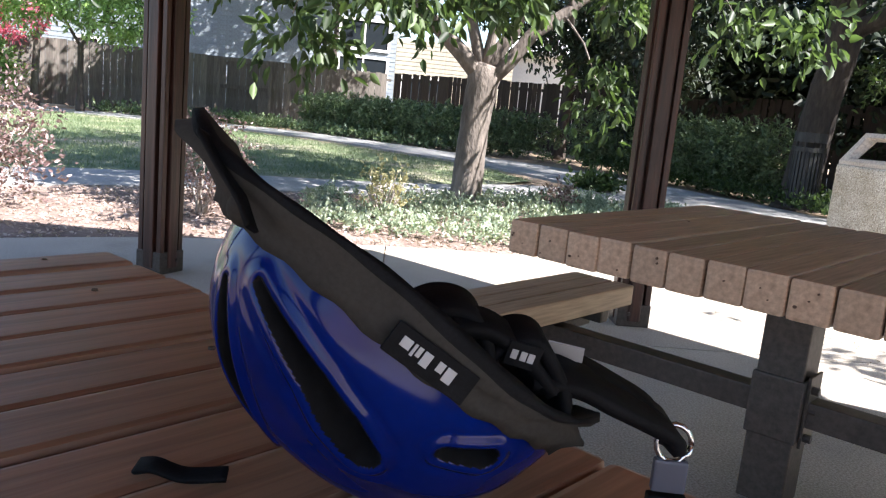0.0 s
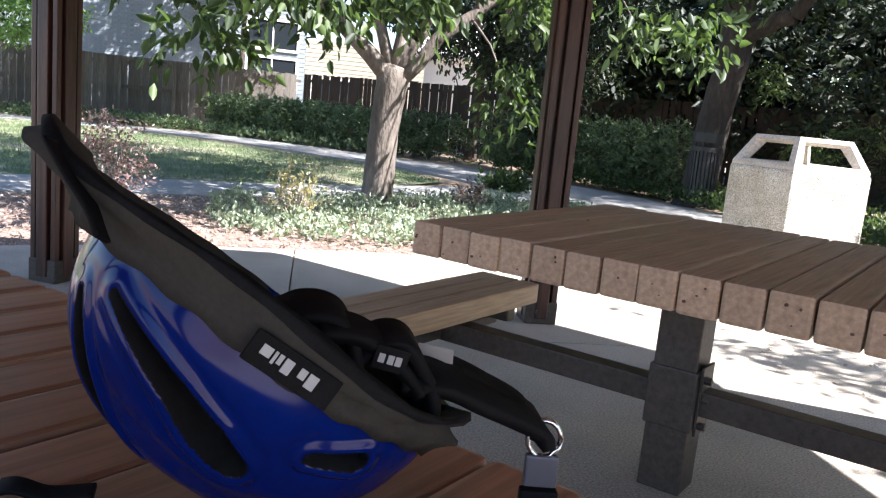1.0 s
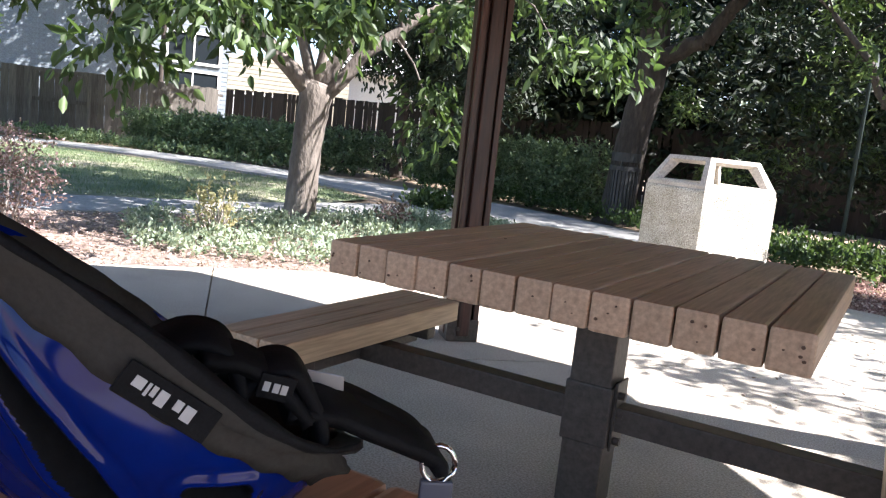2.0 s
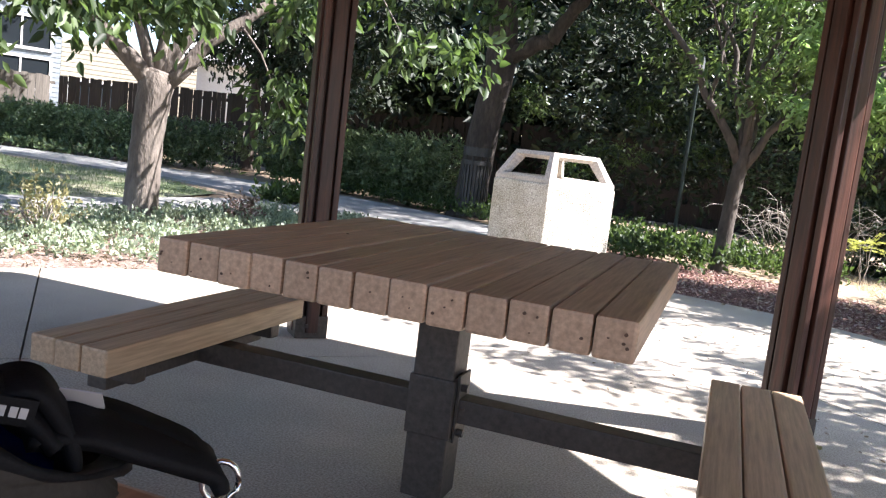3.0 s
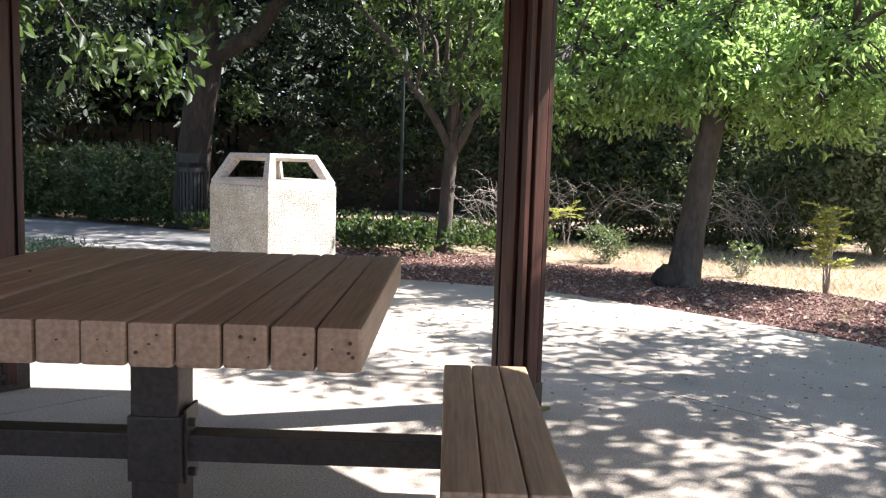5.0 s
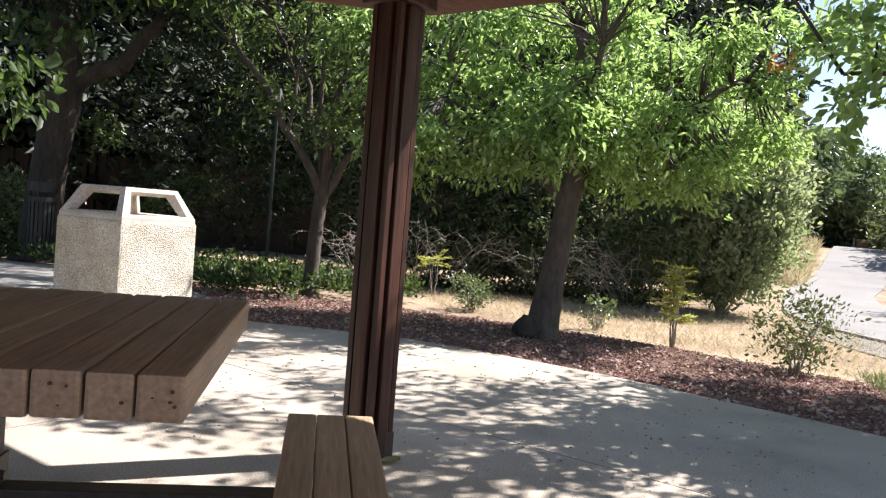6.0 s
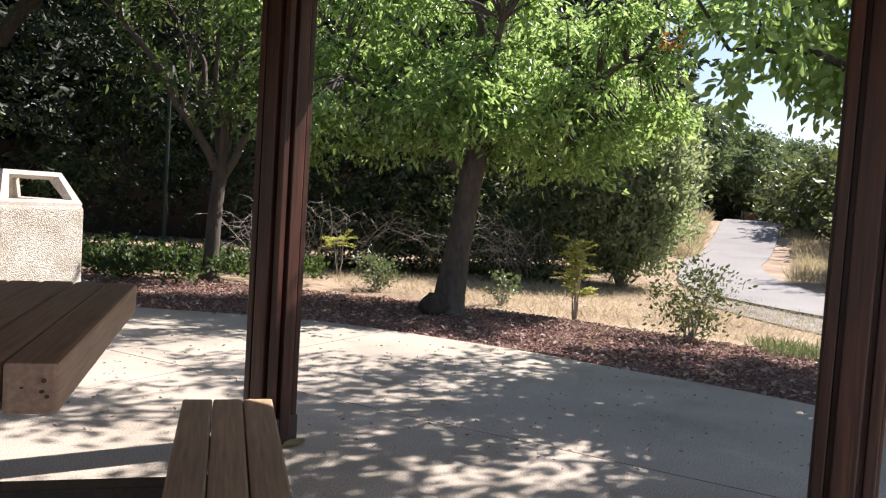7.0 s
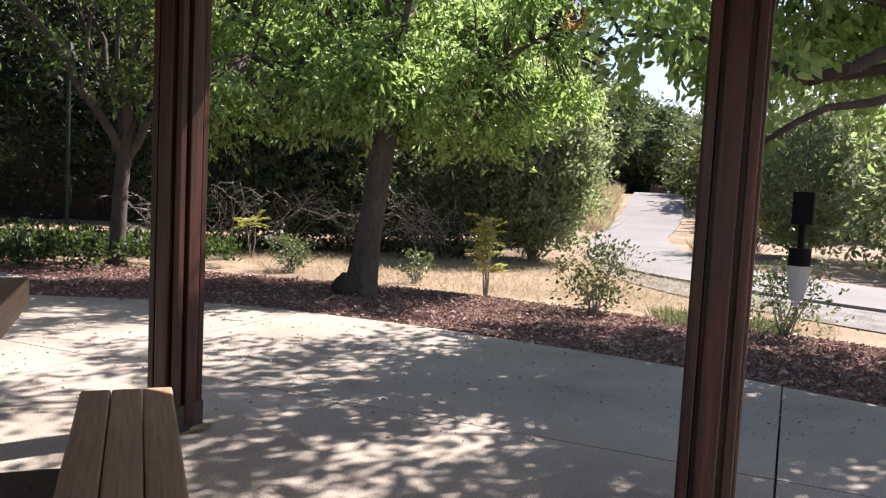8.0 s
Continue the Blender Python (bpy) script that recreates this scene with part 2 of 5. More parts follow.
def tube_data(points, radii, sides=8):
    """Vertices and faces of a tapered tube along points."""
    pts = [Vector(p) for p in points]
    vs, fs = [], []
    up = Vector((0.3, 0.2, 1)).normalized()
    for i, p in enumerate(pts):
        d = (pts[min(i + 1, len(pts) - 1)] - pts[max(i - 1, 0)]).normalized()
        a = d.cross(up)
        if a.length < 0.05:
            a = d.cross(Vector((1, 0, 0)))
        a.normalize()
        b = d.cross(a)
        for k in range(sides):
            t = 2 * math.pi * k / sides
            vs.append(tuple(p + (a * math.cos(t) + b * math.sin(t)) * radii[i]))
    for i in range(len(pts) - 1):
        for k in range(sides):
            k2 = (k + 1) % sides
            fs.append((i * sides + k, i * sides + k2, (i + 1) * sides + k2, (i + 1) * sides + k))
    fs.append(tuple(range(sides - 1, -1, -1)))
    fs.append(tuple((len(pts) - 1) * sides + k for k in range(sides)))
    return vs, fs


def join_data(items):
    vs, fs = [], []
    for v, f in items:
        o = len(vs)
        vs += v
        fs += [tuple(i + o for i in q) for q in f]
    return vs, fs


def data_mesh(name, data, smooth=True):
    me = bpy.data.meshes.new(name)
    me.from_pydata(data[0], [], data[1])
    if smooth:
        me.polygons.foreach_set("use_smooth", [True] * len(me.polygons))
    me.validate()
    return me


def smooth_path(points, n=10):
    """Points along a smooth curve through the given ones."""
    p = [Vector(q) for q in points]
    p = [2 * p[0] - p[1]] + p + [2 * p[-1] - p[-2]]
    out = []
    for i in range(1, len(p) - 2):
        for k in range(n):
            t = k / n
            a, b, c, d = p[i - 1], p[i], p[i + 1], p[i + 2]
            out.append(0.5 * ((2 * b) + (c - a) * t + (2 * a - 5 * b + 4 * c - d) * t * t + (3 * b - a - 3 * c + d) * t ** 3))
    out.append(p[-2])
    return out


def leaf_mesh(name, pos, axis, size, width=0.42, fold=0.25, rng=None, level=0.0):
    """Many pointed leaves in one mesh: pos and axis are n x 3, size n."""
    n = len(pos)
    ref = rng.normal(size=(n, 3)) + np.array((0.0, 0.0, level))
    axis = axis / np.linalg.norm(axis, axis=1, keepdims=True)
    side = np.cross(axis, ref)
    side /= np.linalg.norm(side, axis=1, keepdims=True) + 1e-9
    nor = np.cross(side, axis)
    L = size[:, None]
    w = L * width * 0.5
    k = L * width * fold
    v = np.stack([
        pos,
        pos + axis * L * 0.28 + side * w * 0.85 + nor * k * 0.8,
        pos + axis * L * 0.62 + side * w * 0.8 + nor * k * 0.7,
        pos + axis * L - nor * k * 0.6,
        pos + axis * L * 0.62 - side * w * 0.8 + nor * k * 0.7,
        pos + axis * L * 0.28 - side * w * 0.85 + nor * k * 0.8,
    ], axis=1).reshape(-1, 3)
    base = (np.arange(n) * 6)[:, None]
    f = np.concatenate([base + np.array([0, 1, 2, 3]), base + np.array([0, 3, 4, 5])], axis=1).reshape(-1)
    me = bpy.data.meshes.new(name)
    me.vertices.add(n * 6)
    me.vertices.foreach_set("co", v.astype(np.float32).ravel())
    me.loops.add(n * 8)
    me.loops.foreach_set("vertex_index", f.astype(np.int32))
    me.polygons.add(n * 2)
    me.polygons.foreach_set("loop_start", (np.arange(n * 2) * 4).astype(np.int32))
    me.update(calc_edges=True)
    me.validate()
    return me


def blob_points(rng, n, centre, radii, hollow=0.55):
    d = rng.normal(size=(n, 3))
    d /= np.linalg.norm(d, axis=1, keepdims=True)
    r = hollow + (1 - hollow) * rng.random(n) ** 0.7
    return np.array(centre) + d * r[:, None] * np.array(radii)


def sprays(rng, roots, per, reach, leaf, droop=0.6, spread=0.35):
    """Leaves along short twigs that start at the roots and hang a little."""
    n = len(roots)
    d = rng.normal(size=(n, 3))
    d[:, 2] = d[:, 2] * 0.5 - droop
    d /= np.linalg.norm(d, axis=1, keepdims=True)
    t = rng.random((n, per))
    pos = roots[:, None, :] + d[:, None, :] * (t * reach)[:, :, None] + rng.normal(size=(n, per, 3)) * reach * 0.12
    ax = d[:, None, :] * 0.8 + rng.normal(size=(n, per, 3)) * spread * 1.6
    ax[:, :, 2] -= droop * 0.5
    size = leaf * (0.65 + 0.6 * rng.random((n, per)))
    return pos.reshape(-1, 3), ax.reshape(-1, 3), size.ravel()


def limb(start, end, r0, r1, sag=0.1, wob=0.06, n=7, rng=random):
    a, b = Vector(start), Vector(end)
    pts, rad = [], []
    L = (b - a).length
    for i in range(n):
        t = i / (n - 1)
        p = a.lerp(b, t) + Vector((rng.uniform(-1, 1), rng.uniform(-1, 1), rng.uniform(-1, 1))) * wob * L * 0.3 * math.sin(math.pi * t)
        p.z += sag * L * math.sin(math.pi * t)
        pts.append(p)
        rad.append(r0 + (r1 - r0) * t)
    return pts, rad


def tree(name, label, trunk, limbs, crowns, leaf_mat, bark, seed, leaf=0.1, twigs=900, per=14, reach=0.45, droop=0.6, group="", side_twigs=70, broad=0.38, level=1.1, tight=0.12):
    """A tree: trunk = [(point, radius)...], limbs = [(start, end, r0, r1)], crowns = [(centre, radii, share)]."""
    rng = np.random.default_rng(seed)
    rr = random.Random(seed)
    root = empty(name, Matrix.Translation(trunk[0][0]))
    inv = root.matrix_world.inverted()
    tp = smooth_path([p for p, r in trunk], 5)
    tr = np.interp(np.linspace(0, 1, len(tp)), np.linspace(0, 1, len(trunk)), [r for p, r in trunk])
    data = [tube_data(tp, [r * (1 + 0.05 * math.sin(3.1 * i)) for i, r in enumerate(tr)], 14)]
    nodes = []
    for s, e, r0, r1 in limbs:
        pts, rad = limb(s, e, r0, r1, 0.08, 0.12, 8, rr)
        data.append(tube_data(pts, rad, 8))
        nodes += pts[2:]
    pos, ax, sz = [], [], []
    for c, radii, share in crowns:
        k = max(4, int(36 * share))
        knots = blob_points(rng, k, c, radii, 0.5)
        n = int(twigs * share)
        roots = knots[rng.integers(0, k, n)] + rng.normal(size=(n, 3)) * np.array(radii) * tight
        p, a, s = sprays(rng, roots, per, reach, leaf, droop)
        pos.append(p), ax.append(a), sz.append(s)
        for q in roots[: int(side_twigs * share)]:
            q = Vector(q)
            near = min(nodes, key=lambda w: (w - q).length)
            pts, rad = limb(near, q, 0.016, 0.005, 0.06, 0.15, 5, rr)
            data.append(tube_data(pts, rad, 4))
    me = data_mesh("trunk", join_data(data))
    me.transform(inv)
    mesh_part("trunk", me, bark, root)
    lm = leaf_mesh("crown", np.concatenate(pos), np.concatenate(ax), np.concatenate(sz), broad, 0.26, rng, level)
    lm.transform(inv)
    mesh_part("crown", lm, leaf_mat, root)
    tagged(root, label, "tree", group)
    return root


def bush(name, label, base, radii, mat, seed, n=500, leaf=0.05, per=9, stems=10, category="shrub", droop=-0.3, stem_mat=None, reach=None, hollow=0.4, group=""):
    """A shrub: a few stems from the ground and leaves on short twigs."""
    rng = np.random.default_rng(seed)
    rr = random.Random(seed)
    root = empty(name, Matrix.Translation(base))
    c = (0, 0, radii[2])
    roots = blob_points(rng, n, c, radii, hollow)
    roots[:, 2] = np.maximum(roots[:, 2], 0.03)
    for i in range(stems):
        q = Vector(roots[rr.randrange(n)])
        pts, rad = limb((rr.uniform(-0.04, 0.04), rr.uniform(-0.04, 0.04), -0.03), q, 0.008 + 0.006 * radii[2], 0.003, 0.1, 0.15, 5, rr)
        mesh_part("stem", data_mesh("stem", tube_data(pts, rad, 5)), stem_mat or M_TWIG, root)
    p, a, s = sprays(rng, roots, per, reach or radii[0] * 0.5, leaf, droop)
    p[:, 2] = np.maximum(p[:, 2], 0.01)
    mesh_part("foliage", leaf_mesh("foliage", p, a, s, 0.5, 0.2, rng), mat, root)
    tagged(root, label, category, group)
    return root


def flat_polygon(name, pts, z, mat, thick=0.0):
    """A sheet (or slab) with the given outline."""
    bm = bmesh.new()
    vs = [bm.verts.new((x, y, z)) for x, y in pts]
    f = bm.faces.new(vs)
    if f.normal.z < 0:
        bmesh.ops.reverse_faces(bm, faces=[f])
    if thick:
        r = bmesh.ops.extrude_face_region(bm, geom=[f])
        for v in r["geom"]:
            if isinstance(v, bmesh.types.BMVert):
                v.co.z -= thick
        bmesh.ops.recalc_face_normals(bm, faces=bm.faces)
    bmesh.ops.triangulate(bm, faces=bm.faces)
    return part(name, bm, mat)


def ribbon(name, centre, width, z, mat, thick=0.08):
    """A path of even width along a centre line."""
    c = smooth_path([(x, y, 0) for x, y in centre], 8)
    bm = bmesh.new()
    rows = []
    for i, p in enumerate(c):
        d = (c[min(i + 1, len(c) - 1)] - c[max(i - 1, 0)]).normalized()
        s = Vector((-d.y, d.x, 0)) * (width if isinstance(width, (int, float)) else np.interp(i / (len(c) - 1), np.linspace(0, 1, len(width)), width)) / 2
        zz = z + rise(p.x, p.y) * 1.06
        rows.append([bm.verts.new((q.x, q.y, zz - dz)) for q, dz in ((p + s, thick), (p + s, 0), (p - s, 0), (p - s, thick))])
    for a, b in zip(rows, rows[1:]):
        for k in range(3):
            bm.faces.new((a[k], a[k + 1], b[k + 1], b[k]))
    bmesh.ops.recalc_face_normals(bm, faces=bm.faces)
    return part(name, bm, mat)


def inside(pts, x, y):
    """Whether points lie inside a polygon (arrays)."""
    r = np.zeros(len(x), bool)
    for (x1, y1), (x2, y2) in zip(pts, pts[1:] + pts[:1]):
        c = (y1 > y) != (y2 > y)
        r ^= c & (x < (x2 - x1) * (y - y1) / (y2 - y1 + 1e-12) + x1)
    return r


def scatter(rng, pts, n):
    """n random points inside a polygon."""
    a = np.array(pts)
    lo, hi = a.min(0), a.max(0)
    out = np.zeros((0, 2))
    while len(out) < n:
        q = lo + rng.random((n * 2, 2)) * (hi - lo)
        out = np.concatenate([out, q[inside(pts, q[:, 0], q[:, 1])]])
    return out[:n]


def blades(name, pts, n, length, mat, seed, label, category, z=0.0, lie=0.5, width=0.12, clump=None):
    """Grass, straw or chips strewn over a polygon, one object of stuff."""
    rng = np.random.default_rng(seed)
    q = scatter(rng, pts, n)
    if clump:
        keep = np.array([noise.noise((x * clump, y * clump, 3.1)) for x, y in q]) + rng.normal(size=n) * 0.15 > 0
        q = q[keep]
    n = len(q)
    pos = np.column_stack([q, [z + rise(x, y) for x, y in q]])
    ax = rng.normal(size=(n, 3))
    ax[:, 2] = np.abs(ax[:, 2]) * 0.2 + (1 - lie) * 2
    ob = mesh_part(name, leaf_mesh(name, pos, ax, length * (0.5 + rng.random(n)), width, 0.1, rng), mat)
    return tagged(ob, label, category, "", "stuff")


# ---------------------------------------------------------------- ground
CX, CY = -0.85, 1.2


def rise(x, y):
    """The land climbs a little where the trail runs off."""
    d = min(1.0, max(0.0, (0.585 * x + 0.81 * y - 24) / 16)) * min(1.0, max(0.0, (x - 2) / 6))
    return 1.15 * d * d * (3 - 2 * d)


ground_me = bpy.data.meshes.new("ground")
gbm = bmesh.new()
bmesh.ops.create_grid(gbm, x_segments=220, y_segments=220, size=1.0)
for v in gbm.verts:
    r = max(abs(v.co.x), abs(v.co.y))
    s = 8 + 900 * r ** 4
    v.co.x, v.co.y = v.co.x * s * 2, v.co.y * s * 2
    v.co.z = -0.05 + rise(v.co.x, v.co.y)
ground = part("ground", gbm, M_GROUND)
tagged(ground, "flat dry ground with straw and bare soil", "ground", "", "structure")


def arc_outline():
    """The pad round the shelter, wider on the side of the litter bin."""
    pts = []
    knots = [(-70, 5.4), (0, 5.5), (30, 5.5), (49, 5.65), (64, 6.05), (75, 6.45), (88, 6.7), (98, 7.2), (104, 6.6), (112, 5.4), (124, 4.62), (140, 4.42), (154, 4.4), (165, 4.4), (200, 4.5), (250, 5.0), (290, 5.4)]
    for a in range(-70, 290, 4):
        r = np.interp(a, [k for k, _ in knots], [q for _, q in knots])
        pts.append((CX + r * math.cos(radians(a)), CY + r * math.sin(radians(a))))
    return pts


def clip(poly, a, b, c):
    """The part of a polygon where a*x + b*y < c."""
    out = []
    for p, q in zip(poly, poly[1:] + poly[:1]):
        dp, dq = a * p[0] + b * p[1] - c, a * q[0] + b * q[1] - c
        if dp < 0:
            out.append(p)
        if dp * dq < 0:
            t = dp / (dp - dq)
            out.append((p[0] + t * (q[0] - p[0]), p[1] + t * (q[1] - p[1])))
    return out


PAD = arc_outline()
pavement = empty("pavement")
tagged(pavement, "sun-bleached concrete pad with tooled diagonal joints", "pavement", "", "structure")
A_CUTS, B_CUTS, GAP = [-14, -5.1, 0.13, 5.4, 14], [-14, -5.07, 0.2, 5.47, 14], 0.007
for a0, a1 in zip(A_CUTS, A_CUTS[1:]):
    for b0, b1 in zip(B_CUTS, B_CUTS[1:]):
        q = clip(clip(clip(clip(PAD, 1, 1, a1 - GAP), -1, -1, -a0 - GAP), -1, 1, b1 - GAP), 1, -1, -b0 - GAP)
        if len(q) > 2:
            flat_polygon("slab", q, 0.0, M_CONCRETE, 0.09).parent = pavement

walk_a = ribbon("footpath", [(-8.6, -3), (-8.3, 1.5), (-8.18, 3.6), (-7.6, 5.4), (-6.9, 6.9), (-6.5, 8.2), (-6.3, 9.6), (-5.6, 10.9)], 1.35, -0.012, M_PATH)
tagged(walk_a, "pale concrete footpath curving past the bed", "path", "", "structure")
walk_b = ribbon("footpath", [(-27, 4.5), (-21.3, 8.6), (-17.5, 12.0), (-14.5, 12.9), (-11.5, 12.9), (-9.3, 12.9), (-7, 12.3), (-5, 11.4), (-3.2, 10.3), (-1.9, 8.3)], [1.6, 1.6, 1.9, 2.4, 2.7], -0.006, M_PATH)
tagged(walk_b, "wide concrete footpath under tree shade", "path", "", "structure")
trail = ribbon("trail", [(15, -3.5), (12.2, 1.6), (9.7, 5.6), (8.5, 8.4), (8.35, 11.1), (9.9, 14.3), (12.8, 18.7), (17.2, 24.0), (23.6, 32.1), (30, 40.5), (40, 55)], [2.6, 2.5, 2.4, 2.4, 2.3, 1.9, 1.9, 2.1, 2.5, 3.0, 3.0], 0.0, M_TRAIL, 0.6)
tagged(trail, "pale paved trail running off into the distance", "path", "", "structure")
shoulder = ribbon("shoulder", [(12.4, -3.5), (10.2, 1.0), (7.9, 4.9), (6.75, 8.0), (6.8, 11.2)], [1.6, 1.8, 1.9, 1.2, 0.3], -0.035, M_GRAVEL)
tagged(shoulder, "grey gravel shoulder beside the trail", "path", "", "structure")

LAWN = [(-8.95, -2), (-8.95, 3.5), (-8.4, 5.6), (-7.5, 7.4), (-7.1, 9.0), (-7.4, 10.6), (-9.4, 11.6), (-13, 11.5), (-16.8, 11.0), (-19.5, 8.9), (-24, 5.3), (-25, -3)]
lawn = flat_polygon("lawn", LAWN, -0.02, M_LAWN)
tagged(lawn, "patchy green lawn dappled with sun", "lawn", "", "structure")
BED = [(-3.2, 5.2), (-4.2, 4.25), (-4.95, 3.0), (-5.3, 1.5), (-5.4, -3), (-7.8, -3), (-7.55, 1.5), (-7.45, 3.5), (-6.9, 5.1), (-6.2, 6.6), (-5.85, 8.0), (-5.6, 9.4), (-4.6, 9.9), (-3.3, 8.6), (-2.9, 6.6)]
bed = flat_polygon("planting_bed", BED, -0.015, M_SOIL)
tagged(bed, "planting bed with brown soil and pink leaf litter", "ground", "", "structure")
MULCH = [(-1.9, 8.4), (-0.9, 7.9), (0.2, 7.5), (1.3, 6.9), (2.3, 6.0), (3.3, 4.9), (4.1, 3.8), (4.6, 2.4), (4.7, 0), (6.2, 0), (6.3, 3.8), (5.7, 5.3), (4.6, 6.6), (3.6, 7.9), (2.6, 8.8), (0.8, 9.9), (-1.5, 11.2), (-3.2, 11.6)]
mulch = flat_polygon("mulch_bed", MULCH, -0.022, M_MULCH)
tagged(mulch, "reddish-brown bark mulch bed under the trees", "ground", "", "structure")

# ---------------------------------------------------------------- shelter
OCT = [(CX + 3.07 * math.cos(radians(67.5 + 45 * k)), CY + 3.07 * math.sin(radians(67.5 + 45 * k))) for k in range(8)]
OCT[0], OCT[1], OCT[2], OCT[7] = (0.335, 3.98), (-2.025, 4.03), (-4.05, 2.46), (1.92, 2.42)


def shelter_post():
    """A built-up post: core, four face boards with grooves and battens, and a steel shoe."""
    root = empty("shelter_post")
    for s in (-1, 1):
        part("face_board", box((-0.034, s * 0.071 - 0.022, 0.03), (0.034, s * 0.071 + 0.022, 2.06), 0.006), M_POST, root)
        part("face_board", box((s * 0.071 - 0.022, -0.034, 0.03), (s * 0.071 + 0.022, 0.034, 2.06), 0.006), M_POST, root)
    part("core", box((-0.052, -0.052, 0.03), (0.052, 0.052, 2.3), 0.004), M_POST, root)
    for sx in (-1, 1):
        for sy in (-1, 1):
            part("batten", box((sx * 0.066 - 0.0155, sy * 0.066 - 0.0155, 0.03), (sx * 0.066 + 0.0155, sy * 0.066 + 0.0155, 2.04), 0.004), M_POST, root)
    part("shoe", box((-0.087, -0.087, 0), (0.087, 0.087, 0.12), 0.006), M_STEEL, root, "brown steel post shoe")
    for sx in (-1, 1):
        part("shoe_bolt", round_bar(0, 0, 0, 0.012, 0.011, 6), M_STEEL, root).matrix_local = pose(sx * 0.086, 0.03, 0.07, 0, 90 * sx, 0)
    part("capital", box((-0.12, -0.12, 1.99), (0.12, 0.12, 2.1), 0.012), M_POST, root)
    return tagged(root, "reddish-brown stained timber post with grooved faces", "post", "shelter posts")


def round_bar(x, y, z0, z1, r, seg=12, r2=None):
    bm = bmesh.new()
    bmesh.ops.create_cone(bm, cap_ends=True, segments=seg, radius1=r, radius2=r2 or r, depth=z1 - z0, matrix=Matrix.Translation((x, y, (z0 + z1) / 2)))
    return bm


post = shelter_post()
for k, (x, y) in enumerate(OCT):
    turn = math.degrees(math.atan2(y - CY, x - CX)) - 22.5 * (1 if k % 2 == 0 else -1)
    m = pose(x, y, 0, 0, 0, 16.6 if k == 2 else turn)
    if k == 0:
        post.matrix_world = m
    else:
        copy_thing(post, m)

roof = empty("shelter_roof", Matrix.Translation((CX, CY, 0)))
tagged(roof, "octagonal timber shelter roof with shingles", "roof")
EAVE_R, EAVE_Z, APEX = 3.36 / math.cos(radians(22.5)), 2.12, 4.0
bm = bmesh.new()
lo = [bm.verts.new((EAVE_R * math.cos(radians(22.5 + 45 * k)), EAVE_R * math.sin(radians(22.5 + 45 * k)), EAVE_Z)) for k in range(8)]
hi = [bm.verts.new((v.co.x, v.co.y, EAVE_Z + 0.12)) for v in lo]
ta, tb = bm.verts.new((0, 0, APEX)), bm.verts.new((0, 0, APEX + 0.14))
for k in range(8):
    j = (k + 1) % 8
    bm.faces.new((lo[k], lo[j], hi[j], hi[k]))
    bm.faces.new((hi[k], hi[j], tb)).material_index = 1
    bm.faces.new((lo[j], lo[k], ta))
part("roof_deck", bm, [M_CEIL, M_ROOF], roof)
for k in range(8):
    j = (k + 1) % 8
    a, b = Vector((*OCT[k], 0)), Vector((*OCT[j], 0))
    d = (b - a)
    L = d.length
    bb = box((-L / 2 - 0.03, -0.05, 2.1), (L / 2 + 0.03, 0.05, 2.22), 0.006, Matrix.Translation((a + b) / 2 - Vector((CX, CY, 0))) @ Matrix.Rotation(math.atan2(d.y, d.x), 4, "Z"))
    part("ring_beam", bb, M_POST, roof)

# ---------------------------------------------------------------- picnic tables
PITCH = 0.093


